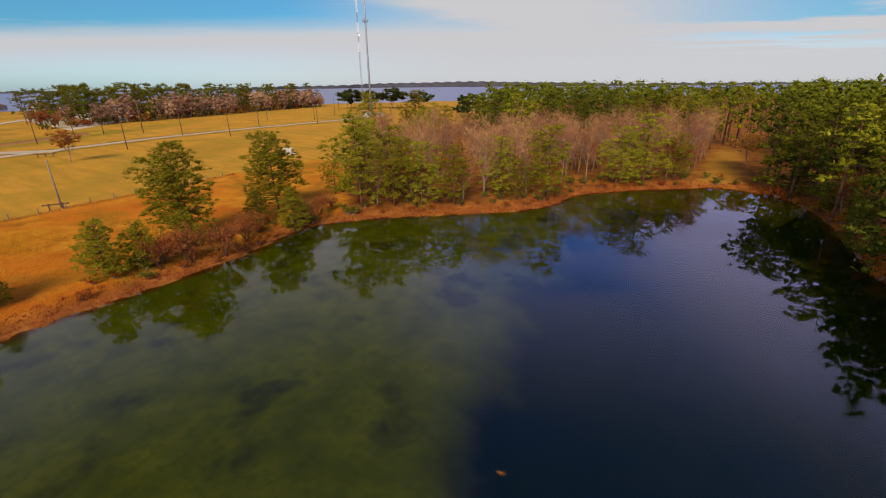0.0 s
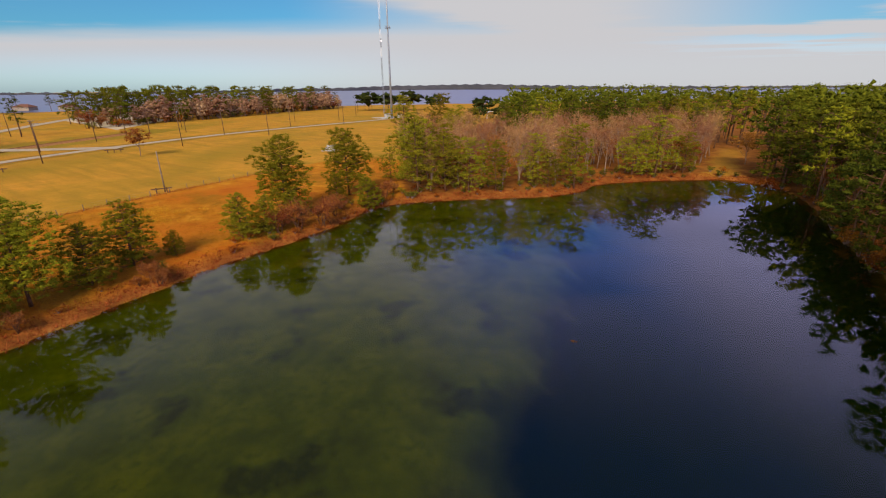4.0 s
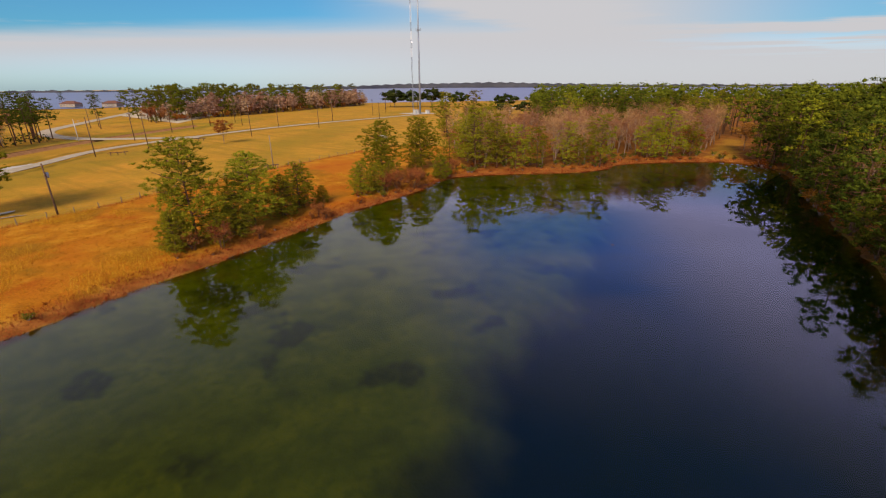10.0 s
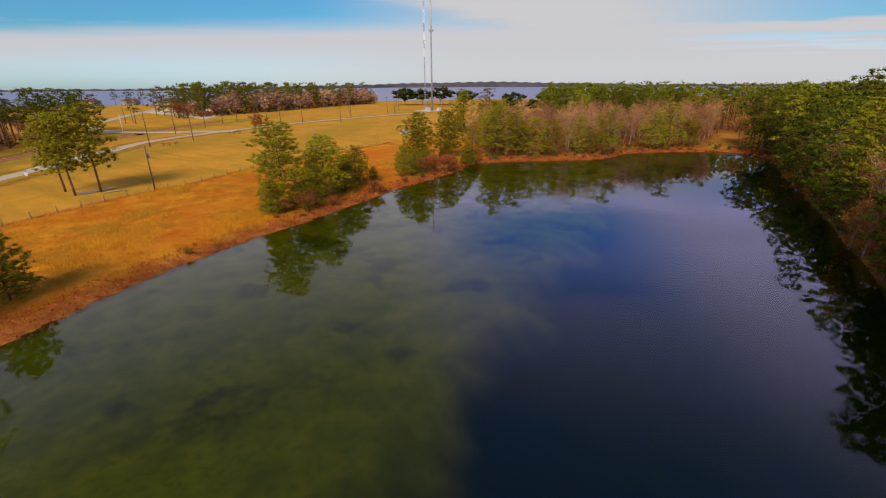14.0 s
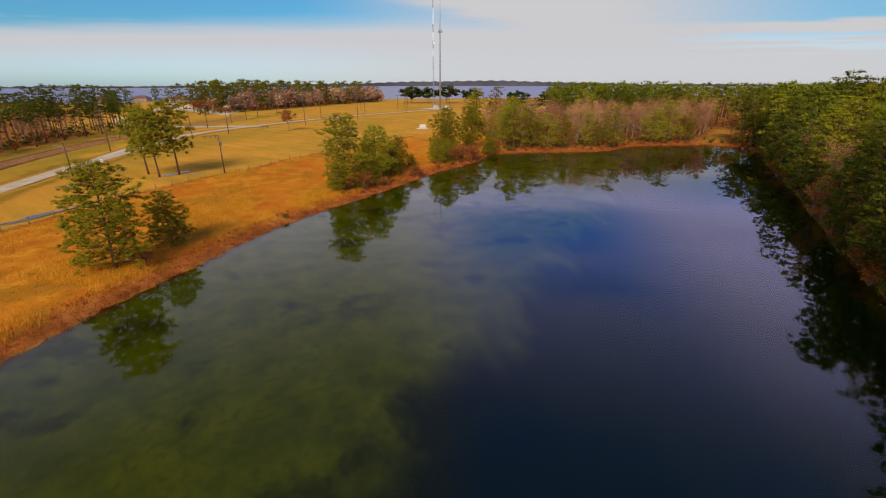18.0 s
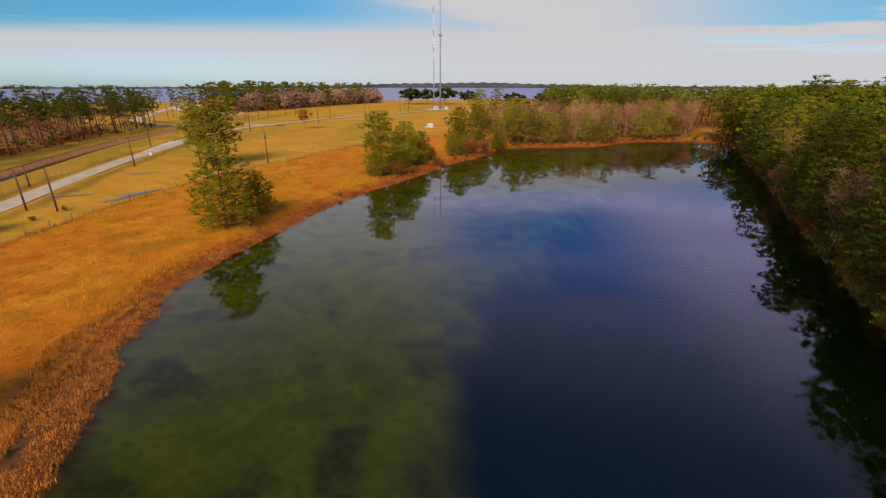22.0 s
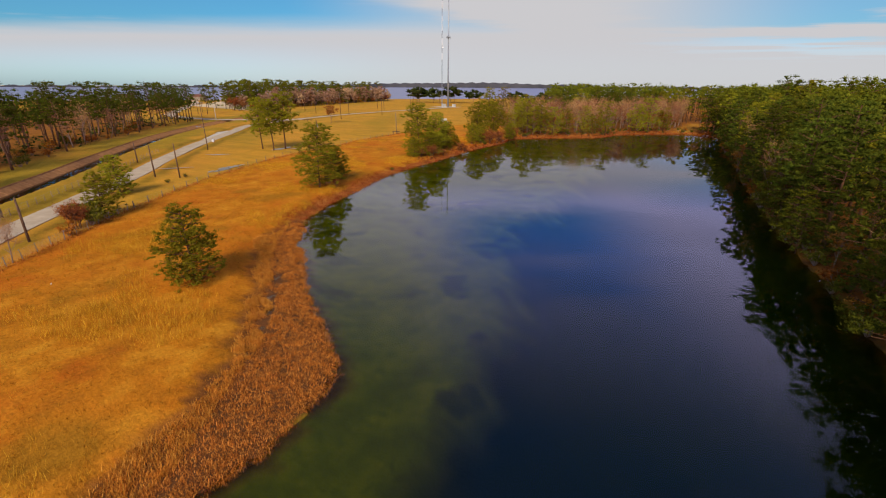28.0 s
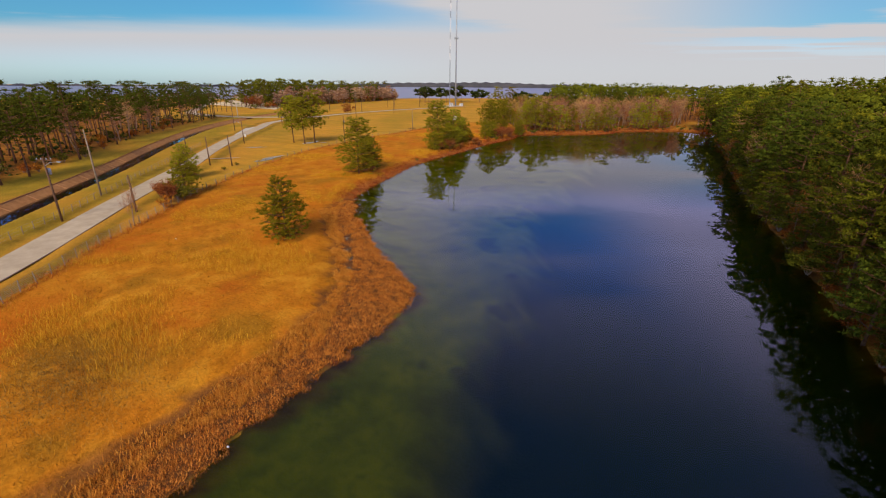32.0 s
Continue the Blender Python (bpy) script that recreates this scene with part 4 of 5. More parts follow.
for i, (x, y, s) in enumerate(((-109.7, 266, 1.62), (-123, 309.5, 1.62), (-121, 280, 0.95), (-104, 290, 1.15), (-96, 275, 1.1), (-110, 305, 1.2), (-90, 283, 1.2), (-118, 296, 1.0))):
    plant(mid[i % 4], x, y, s)
for i, (x, y) in enumerate(scatter(60, (-60, 2, 200, 268), 2.6, lambda x, y: 1.5 < shore1(x, y) < 8 and y > 198 and x < 0, 5)):
    plant((shrub if i % 3 else brown)[i % 2], x, y, rng.uniform(0.5, 1.0))

# east wood, along the whole shore
for i, (x, y) in enumerate(scatter(92, (0, 60, 30, 275), 3.0, lambda x, y: x > 5 and -0.1 < shore1(x, y) < 3.4, 16)):
    if i % 8 == 4:
        plant(rusty[i % 2], x, y, rng.uniform(0.5, 0.8))
        continue
    plant(east_low[i % 3] if 45 < y < 125 else east_back[i % 2], x, y, rng.uniform(0.55, 1.15))
for i, (x, y) in enumerate(scatter(96, (0, 75, 28, 300), 4.2, lambda x, y: x > 4 and 1.0 < shore1(x, y) < 13, 6)):
    d = shore1(x, y)
    s = rng.uniform(0.88, 1.10)
    q = rng.random()
    if d < 6 and q < 0.13:
        plant(bare[i % 4], x, y, rng.uniform(0.8, 1.1))
    elif d < 6 and q < 0.34:
        plant(rusty[i % 2], x, y, rng.uniform(0.6, 0.9))
    else:
        plant(near_east[i % 4] if y < 165 and d < 8 else tall[i % 5], x, y, s)
for i, (x, y) in enumerate(scatter(120, (0, 60, 30, 275), 1.9, lambda x, y: x > 3 and -0.3 < shore1(x, y) < 2.0, 8)):
    plant((shrub, brown, shrub, brown)[i % 4][i % 2], x, y, rng.uniform(0.7, 1.5))
for i, (x, y) in enumerate(scatter(16, (30, 70, 255, 300), 5.5, lambda x, y: True, 9)):
    plant(tall[i % 5], x, y, rng.uniform(1.25, 1.4))

# wood beyond the canal
def canal_off(x, y):
    return np.interp(y, CANAL[:, 1], CANAL[:, 0]) - x


for i, (x, y) in enumerate(scatter(95, (-290, -85, 10, 165), 4.0, lambda x, y: 18 < canal_off(x, y) < 58 and seg_distance(np.array([x]), np.array([y]), CANAL)[0] > 13, 12)):
    plant((open_pine[i % 3] if i % 5 else bare[i % 4]), x, y, rng.uniform(0.9, 1.2))
for i, (x, y) in enumerate(scatter(46, (-270, -85, 15, 150), 2.6, lambda x, y: 22 < canal_off(x, y) < 44, 13)):
    plant((shrub, brown)[i % 2][i % 2], x, y, rng.uniform(0.8, 1.7))

# belt of trees in front of the lake
def twiggy(seed, h):
    """A broad leafless tree, hazy with brown twigs down to the ground."""
    r = np.random.default_rng(seed)
    tr, br, _, _ = bare_meshes(seed, h, 0.55, 20, 0, 3)
    n = 46
    d = unit(n, r) * (0.34 * h, 0.34 * h, 0.40 * h) * r.uniform(0.45, 1, (n, 1)) + (0, 0, 0.52 * h)
    return tr, br, clumps("twigs", d, r.uniform(0.10, 0.17, n) * h, 0.9, 26, 0.9, 0.13, M_HAZETWIG, r, 0.45)


browny = [tree_of("bare_tree", twiggy(211 + i, 14), PN, "broad bare tree brown with twigs by the lake", "tree", "bare trees by the lake") for i in range(2)]
for i, (x, y) in enumerate(scatter(130, (-420, -318, 244, 485), 5.0, lambda x, y: abs((x + 320) + (y - 216) * 0.25 + 16) < 20, 14)):
    front = (x + 320) + (y - 216) * 0.25 + 16
    if front > (4 if y < 310 else -9) - 0.04 * (y - 310) and i % 5:
        plant(browny[i % 2], x, y, rng.uniform(0.9, 1.4))
    else:
        plant(far_pine[i % 3], x, y, rng.uniform(1.0, 1.4), None, 1.0)
for i, (x, y) in enumerate(scatter(44, (-430, -325, 236, 485), 6.5, lambda x, y: -40 < (x + 320) + (y - 216) * 0.25 + 16 < -6, 15)):
    plant(far_pine[i % 3], x, y, rng.uniform(0.95, 1.45))
for i, (x, y) in enumerate(scatter(60, (-400, -300, 232, 485), 4.5, lambda x, y: 6 < (x + 320) + (y - 216) * 0.25 + 16 < 21, 18)):
    plant((brown, shrub, thicket)[i % 3][i % 2], x, y, rng.uniform(1.8, 3.0))
for x, y, s in ((-318, 463, 1.4), (-301, 472, 1.3), (-283, 482, 1.45), (-262, 500, 1.2), (-190, 470, 1.1), (-170, 500, 1.1), (-139, 404, 0.8), (-160, 408, 0.7)):
    plant(oak[int(-x) % 2], x, y, s * 1.75, None, 0.72)
for x, y in ((-299, 196), (-560, 300), (-600, 330), (-640, 300), (-560, 340), (-620, 380), (-520, 390), (-395, 490), (-690, 250), (-720, 290), (-400, 478)):
    plant(open_pine[int(-x) % 3], x, y, rng.uniform(0.9, 1.1))
for p in field_pine + hero + young + tall + mid + open_pine + bare + rusty + thicket + shrub + brown + oak + browny + east_back + east_low + near_east + far_pine:
    drop_proto(p)


# ---- far woods, too many to count ----
def far_wood(name, places, h, size, per, blades, mat, label, seed, low=0.80, deep=0.10, heart=0.36):
    r = np.random.default_rng(seed)
    p = np.asarray(places)
    n = len(p)
    h = np.broadcast_to(h, n)
    hh = h * (r.uniform(0.84, 1.06, n) + 0.08 * wobble(p[:, 0], p[:, 1], 0.06))
    c = np.repeat(np.column_stack((p, hh * low)), per, 0)
    off = r.normal(0, 1, c.shape)
    c += off * np.column_stack((np.full(len(c), size * 0.75), np.full(len(c), size * 0.75), np.repeat(h, per) * deep * 0.7))
    c[:, 2] += (1.1 - 0.55 * (off[:, 0] ** 2 + off[:, 1] ** 2)) * size * 0.7
    c[:, 2] = np.minimum(c[:, 2], np.repeat(hh, per) - 0.2 * size)
    me = clumps(name, c, size * r.uniform(0.55, 1.0, len(c)), 0.7, blades, size * 0.20, size * 0.065, mat, r, heart)
    return tagged(new(name, me), label, "woods", kind="stuff")


r = np.random.default_rng(21)

def trunks(name, places, h, label):
    """Bare pole-like stems below a far wood, joined."""
    s = Shape()
    for x, y in places:
        s.tube([(x, y, 0.4), (x, y, h)], [0.24, 0.12], 4)
    tagged(new(name, s.mesh(name, M_BARK)), label, "woods", kind="stuff")


q = np.vstack((np.column_stack((8 + r.exponential(42, 5200), r.uniform(-10, 360, 5200))), np.column_stack((r.uniform(-140, 260, 1900), 296 + r.exponential(110, 1900)))))
q = q[(q[:, 0] < 330) & (q[:, 1] < 700)]
r.shuffle(q)
sd = shore_distance(q[:, 0], q[:, 1])
keep = ((q[:, 0] > 10) & (sd > 11)) | ((q[:, 1] > 296) & (sd > 60) & (q[:, 0] > -78 - 0.47 * (q[:, 1] - 290)))
keep &= ~((np.abs(q[:, 0] + 5) < 4.5) & (q[:, 1] < 325))
q = q[keep]
cell = {}
for x, y in q:
    cell.setdefault((int(x // 3.6), int(y // 3.6)), (x, y))
q = np.array(list(cell.values()))
r.shuffle(q)
q = q[:2300]
trunks("pine_trunk_stand", q, 14.5, "brown pine trunks standing in the dense wood")
far_wood("pine_wood", q, np.where(q[:, 1] > 292, 21.5, 18.3), 2.9, 7, 16, M_PINEWOOD, "dense green pine wood behind the pond", 22, 0.80, 0.13, 0.38)
q = np.column_stack((r.uniform(-150, 2600, 2600), r.uniform(560, 3200, 2600)))
q = q[(lake_side(q[:, 0], q[:, 1]) < -30)][:1000]
far_wood("distant_wood", q, 16, 9.0, 3, 8, M_PINEWOOD, "dark woods running to the horizon", 23, 0.5, 0.25)
# low ridge of trees along the far side of the lake
a = np.radians(np.linspace(-88, 14, 1500))
dist = 3300 + 260 * np.sin(a * 7) + 40 * np.sin(a * 41)
top = 9 + 26 * np.exp(-((np.degrees(a) + 33) / 17) ** 2) + 3 * np.sin(a * 23 + 1) * np.sin(a * 9) + r.normal(0, 1.3, 1500) + 2.5 * np.sin(a * 260)
fx, fy = np.sin(a) * dist, np.cos(a) * dist + 80
bx, by = np.sin(a) * (dist + 120), np.cos(a) * (dist + 120) + 80
v = [(x, y, -1) for x, y in zip(fx, fy)] + [(x, y, z * 0.8) for x, y, z in zip(fx, fy, top)] + [(x * 1.01, y * 1.01, z) for x, y, z in zip(fx, fy, top)] + [(x, y, -1) for x, y in zip(bx, by)]
f = [(k * 1500 + i, k * 1500 + i + 1, (k + 1) * 1500 + i + 1, (k + 1) * 1500 + i) for k in range(3) for i in range(1499)]
# grey-blue of the distance haze is put into this wood's colour
tagged(new("far_shore_wood", mesh_of("far_shore_wood", v, f, plain("distant_hazed_wood", (0.055, 0.055, 0.065), (0.085, 0.082, 0.092), 0.02, 0.95, 0.3))), "low dark treeline along the far shore of the lake", "woods", kind="stuff")
q = np.column_stack((r.uniform(-330, -110, 900), r.uniform(-60, 150, 900)))
cd = canal_off(q[:, 0], q[:, 1])
q = q[(cd > 60) & (cd < 190) & (q[:, 1] < 40 + 0.45 * (-q[:, 0] - 110) + 30)][:330]
trunks("west_trunk_stand", q, 11, "dark pine trunks beyond the canal")
far_wood("west_wood", q, 15, 2.6, 6, 14, M_PINEDARK, "dark pine wood beyond the canal", 25)

q = np.column_stack((r.uniform(-300, -90, 3000), r.uniform(0, 165, 3000)))
cd = canal_off(q[:, 0], q[:, 1])
q = q[(cd > 24) & (cd < 70) & (seg_distance(q[:, 0], q[:, 1], CANAL) > 16)][:420]
far_wood("undergrowth", q, 2.6, 1.5, 3, 14, M_OAK, "dark undergrowth below the pines beyond the canal", 26, 0.5, 0.15)

# ---- poles and masts ----


def utility_pole(x, y, h, arms=1, lamp=False, transformer=False, tilt=(0, 0), mat=None, facing=None, label=None):
    z = z_at(x, y)
    root = empty("utility_pole", pose(x, y, z, tilt[0], tilt[1], facing if facing is not None else 35), label or "weathered wooden utility pole standing in the grass", "utility pole", "poles along the road")
    part("pole", Shape().tube([(0, 0, -0.4), (0, 0, h * 0.5), (0, 0, h)], [0.17, 0.15, 0.11], 8).mesh("pole", mat or M_POLE, True), root)
    for i in range(arms):
        zc = h - 0.35 - 0.9 * i
        arm = part("crossarm", Shape().box((2.4, 0.12, 0.14), pose(0, 0.14, zc)).box((0.06, 0.05, 0.7), pose(0.35, 0.14, zc - 0.3, 0, 45, 0)).box((0.06, 0.05, 0.7), pose(-0.35, 0.14, zc - 0.3, 0, -45, 0)).mesh("crossarm", M_POLE), root)
        for k in (-1.05, -0.4, 0.4, 1.05):
            part("insulator", Shape().tube([(k, 0.14, zc + 0.07), (k, 0.14, zc + 0.20), (k, 0.14, zc + 0.30)], [0.06, 0.08, 0.04], 6).mesh("insulator", M_STEEL), arm)
    if transformer:
        part("transformer", Shape().tube([(0, 0.42, h - 2.6), (0, 0.42, h - 2.5), (0, 0.42, h - 1.7), (0, 0.42, h - 1.6)], [0.20, 0.27, 0.27, 0.18], 10).mesh("transformer", M_STEEL, True), root, "grey drum transformer")
    if lamp:
        part("lamp_arm", Shape().tube([(0, 0, h - 1.2), (0.9, 0, h - 0.7), (2.0, 0, h - 0.6)], [0.045, 0.04, 0.035], 6).mesh("lamp_arm", M_STEEL), root)
        part("lamp_head", Shape().box((0.62, 0.24, 0.12), pose(2.25, 0, h - 0.6, 0, 4, 0)).box((0.4, 0.18, 0.08), pose(2.3, 0, h - 0.69)).mesh("lamp_head", M_STEEL), root, "grey cobra-head street light")
    return root


utility_pole(-96.4, 125, 9.3, 0, False, True)
utility_pole(-122.3, 101, 8.0, 0, True, False, (0, 0), None, 215)
utility_pole(-165.8, 123.3, 13.2, 1)
utility_pole(-82.8, 73.2, 7.7, 0)
utility_pole(-88, 70.2, 7.3, 0)
utility_pole(-112.8, 76.5, 5.6, 0)
utility_pole(-105.9, 176.2, 9.0, 0, False, False, (0, 0), M_THINPOLE, None, "thin grey pole with a rail at its foot")
utility_pole(-188.5, 220.3, 15.4, 2, False, True)
utility_pole(-182.8, 174.4, 12.8, 0, True)
utility_pole(-176, 155.4, 12.8, 0)
utility_pole(-58.0, 30.8, 9.8, 1, True, True)
utility_pole(-72.5, 40.8, 12.2, 0, False, False, (0, 0), M_THINPOLE, None, "tall grey weathered pole beside the canal fence")
utility_pole(-54.6, 39.8, 6.2, 0, False, False, (0, 0), None, None, "bare wooden pole by the road fence")
LINE = ((-217, 182.5, 11.5), (-240, 208, 13.2), (-252, 224.5, 14.5), (-264, 240, 15), (-250, 252, 15), (-218, 255, 11.8), (-195, 264.6, 12.8), (-225, 300, 12), (-212, 330, 11), (-238, 350, 12), (-260, 330, 12.5), (-275, 262, 14.5))
for i, (x, y, h) in enumerate(LINE):
    utility_pole(x, y, h, 2 if i < 5 else 1)
for x, y in ((-308, 194), (-311, 199), (-262, 390), (-300, 430), (-330, 470), (-350, 500), (-250, 440), (-280, 455)):
    utility_pole(x, y, 12, 0, False, False, (0, 0), None, None, "slim pole standing near the lake")
utility_pole(-238.3, 168.5, 9.0, 0, True, False, (0, 0), M_CONC, None, "pale concrete street lamp pole by the side road")


def cable(a, b, sag):
    p = [Vector(a).lerp(Vector(b), t) - Vector((0, 0, sag * 4 * t * (1 - t))) for t in np.linspace(0, 1, 9)]
    tagged(new("overhead_cable", Shape().tube(p, [0.025] * 9, 3).mesh("overhead_cable", M_WIRE)), "thin overhead cable sagging between wooden poles", "cable", "overhead cables")


for (xa, ya, ha), (xb, yb, hb) in zip(LINE[:3], LINE[1:4]):
    for o in (-1.05, 1.05):
        cable((xa + o * 0.8, ya + o * 0.6, z_at(xa, ya) + ha - 0.1), (xb + o * 0.8, yb + o * 0.6, z_at(xb, yb) + hb - 0.1), 0.6)
for a, b in (((-176, 155.4, 13.8), (-182.8, 174.4, 13.8)), ((-182.8, 174.4, 13.8), (-188.5, 220.3, 16.2)), ((-188.5, 220.3, 16.2), (-195, 264.6, 13.6))):
    cable(a, b, 0.9)

# slender lattice mast, banded in its upper half
mast = empty("lattice_mast", pose(-229.5, 387.5, 1.1), "slender lattice radio mast with pale and dark bands", "radio mast")
for i in range(17):
    s, z0 = Shape(), i * 6.0
    corner = [(0.55 * math.cos(a), 0.55 * math.sin(a)) for a in (0.3, 2.4, 4.5)]
    for cx, cy in corner:
        s.tube([(cx, cy, z0), (cx, cy, z0 + 6.0)], [0.10, 0.10], 4)
    for k in range(4):
        for j in range(3):
            (ax, ay), (bx, by) = corner[j], corner[(j + 1) % 3]
            s.tube([(ax, ay, z0 + 1.5 * k), (bx, by, z0 + 1.5 * k + 1.5)], [0.045, 0.045], 3)
    part("mast_section", s.mesh("mast_section", M_WHITEPAINT if i in (7, 9, 11, 12, 14, 16) else M_STEEL), mast)
part("concrete_base", Shape().box((2.2, 2.2, 0.7), pose(0, 0, 0.05)).mesh("concrete_base", M_CONC), mast)
part("dish", Shape().tube([(0.6, -0.3, 52), (0.85, -0.45, 52.2), (1.0, -0.55, 52.3)], [0.15, 0.6, 0.75], 12).mesh("dish", M_WHITEPAINT), mast)

tower = empty("monopole_tower", pose(-223.2, 388.5, 1.1), "tall grey tubular cell tower with an antenna ring", "cell tower")
part("shaft", Shape().tube([(0, 0, -0.3), (0, 0, 30), (0, 0, 60), (0, 0, 104)], [0.78, 0.66, 0.52, 0.38], 12).mesh("shaft", M_STEEL, True), tower)
part("platform_ring", Shape().tube([(0, 0, 60.2), (0, 0, 60.35), (0, 0, 60.5)], [1.0, 1.75, 1.0], 12).mesh("platform_ring", M_STEEL), tower)
for k in range(9):
    a = k * 2 * math.pi / 9
    part("antenna_panel", Shape().box((0.28, 0.16, 1.9), Matrix.Translation((1.8 * math.cos(a), 1.8 * math.sin(a), 60.6)) @ Matrix.Rotation(a + math.pi / 2, 4, "Z")).mesh("antenna_panel", M_STEEL), tower)
for x, y, a, w in ((-232, 394, 20, 4.0), (-220, 394, 20, 3.0)):
    hut = empty("equipment_shelter", pose(x, y, 1.12, 0, 0, a), "small pale equipment shelter below the masts", "shelter", "shelters below the masts")
    part("wall", Shape().box((w, 2.6, 2.6), pose(0, 0, 1.3)).mesh("wall", M_CONC), hut)
    part("roof", Shape().box((w + 0.4, 3.0, 0.18), pose(0, 0, 2.69)).mesh("roof", M_STEEL), hut)
    part("door", Shape().box((0.95, 0.06, 2.05), pose(0.5, -1.32, 1.05)).mesh("door", M_STEEL), hut)

# ---- fences, rails and the canal bank ----


def fence(name, line, gap, h, mat, wires, label, postr=0.06, wirer=0.012):
    root = empty(name, Matrix(), label, "fence")
    d = np.concatenate(([0], np.cumsum(np.linalg.norm(np.diff(line, axis=0), axis=1))))
    s = np.arange(0, d[-1], gap)
    px, py = np.interp(s, d, line[:, 0]), np.interp(s, d, line[:, 1])
    r = np.random.default_rng(int(d[-1]))
    me = Shape().tube([(0, 0, -0.3), (0, 0, h * 0.5), (0, 0, h)], [postr, postr, postr * 0.85], 6).mesh("post", mat)
    for x, y in zip(px, py):
        part("post", me, root, m=pose(x, y, z_at(x, y), r.normal(0, 3), r.normal(0, 3), r.uniform(0, 90)))
    for k in range(wires):
        zk = h * (0.95 - 0.72 * k / max(1, wires - 1))
        part("wire", Shape().tube([(x, y, z_at(x, y) + zk) for x, y in zip(px, py)], [wirer] * len(px), 3).mesh("wire", M_WIRE), root)


M_FENCEPOST = plain("grey_fence_post", (0.13, 0.09, 0.06), (0.28, 0.21, 0.15), 4, 0.95, 0.4)
cut = int(len(FENCE) * 0.30)
fence("road_fence", FENCE[:cut + 1], 2.4, 1.35, M_WIRE, 7, "wire mesh fence grown with weeds along the road", 0.05, 0.014)
fence("field_fence", FENCE[cut:], 4.2, 1.25, M_FENCEPOST, 3, "old wooden post and wire fence across the field", 0.09, 0.010)
fence("canal_fence", curve([(-34, 7), (-51, 22.3), (-59.8, 30.2), (-68.5, 38), (-84, 51), (-110, 73), (-130, 90)], 3), 2.5, 1.2, M_FENCEPOST, 3, "weathered post and wire fence beside the canal", 0.06, 0.012)
for x, y, a, n in ((-192, 197.5, 62, 3), (-173, 161, 68, 3), (-105.4, 175.3, 65, 2)):
    rail = empty("timber_barrier", pose(x, y, z_at(x, y), 0, 0, a), "short dark timber rail barrier on two posts", "barrier", "timber barriers")
    for k in range(n):
        part("post", Shape().box((0.22, 0.22, 1.5), pose((k - (n - 1) / 2) * 2.0, 0, 0.5)).mesh("post", M_POLE), rail)
    part("rail", Shape().box((2.0 * n, 0.14, 0.24), pose(0, 0.17, 0.95)).mesh("rail", M_POLE), rail)

bank_a, bank_b = offset(CANAL, 1.2), offset(CANAL, 4.0)
nb = len(CANAL)
bv = [(x, y, -0.6) for x, y in bank_a] + [(x, y, 0.95) for x, y in bank_b] + [(x, y, -1.55) for x, y in bank_a] + [(x, y, 0.62) for x, y in offset(CANAL, 4.3)]
bf = []
for i in range(nb - 1):
    bf += [(i, i + 1, nb + i + 1, nb + i), (nb + i, nb + i + 1, 3 * nb + i + 1, 3 * nb + i), (2 * nb + i, 2 * nb + i + 1, i + 1, i)]
bulk = tagged(new("canal_bank", mesh_of("canal_bank", bv, bf, M_BULK)), "sloping rust-brown lined bank of the canal with ribs", "canal bank", kind="structure")
rib = Shape().box((0.09, 3.0, 0.07), pose(0, 0, 0.035)).mesh("rib", plain("weathered_timber", (0.30, 0.14, 0.055), (0.46, 0.24, 0.11), 2.0, 0.9, 0.3))
dcan = np.concatenate(([0], np.cumsum(np.linalg.norm(np.diff(CANAL, axis=0), axis=1))))
for s in np.arange(40, dcan[-1] - 4, 9.0):
    i = min(int(np.searchsorted(dcan, s)), nb - 2)
    a, b = Vector((*bank_a[i], -0.6)), Vector((*bank_b[i], 0.95))
    along = Vector((*(bank_a[i + 1] - bank_a[i]), 0)).normalized()
    upv = (b - a).normalized()
    m = Matrix((along, upv, along.cross(upv))).transposed().to_4x4()
    if m.col[2].z < 0:
        m = Matrix((-along, upv, (-along).cross(upv))).transposed().to_4x4()
    part("rib", rib, bulk, m=Matrix.Translation((a + b) / 2) @ m)
curb = Shape()
curb.tube([(x, y, 1.0) for x, y in bank_b], [0.10] * nb, 4)
part("coping", curb.mesh("coping", M_BULK), bulk)

# ---- small things in the field ----
head = empty("concrete_headwall", pose(-127.7, 244.5, z_at(-127.7, 244.5), 0, 0, 30), "pale concrete culvert headwall in the mown field", "headwall")
part("slab", Shape().box((5.5, 3.6, 0.16), pose(0, -1.6, 0.06)).mesh("slab", M_CONC), head)
part("wall", Shape().box((3.2, 0.35, 1.9), pose(0, 0, 0.9)).box((0.35, 1.6, 1.3), pose(1.45, -0.9, 0.6)).box((0.35, 1.6, 1.3), pose(-1.45, -0.9, 0.6)).mesh("wall", M_CONC), head)
for x, y in ((-34.9, 36.9), (4.6, 21.4)):
    litter_z = z_at(x, y)
    c = [(-0.12, -0.07, 0.0), (0.13, -0.05, 0.0), (0.10, 0.09, 0.0), (-0.10, -0.06, 0.16), (0.11, -0.04, 0.12), (0.08, 0.08, 0.17), (-0.02, 0.02, 0.21)]
    tagged(new("litter_sheet", mesh_of("litter_sheet", [(x + 0.6 * a, y + 0.6 * b, litter_z + 0.6 * h) for a, b, h in c], [(3, 4, 6), (4, 5, 6), (5, 3, 6), (0, 2, 1), (3, 0, 1, 4), (4, 1, 2, 5), (5, 2, 0, 3)], M_WHITEPAINT)), "crumpled white scrap caught in dry grass", "litter", "white scraps")
lf = np.random.default_rng(5)
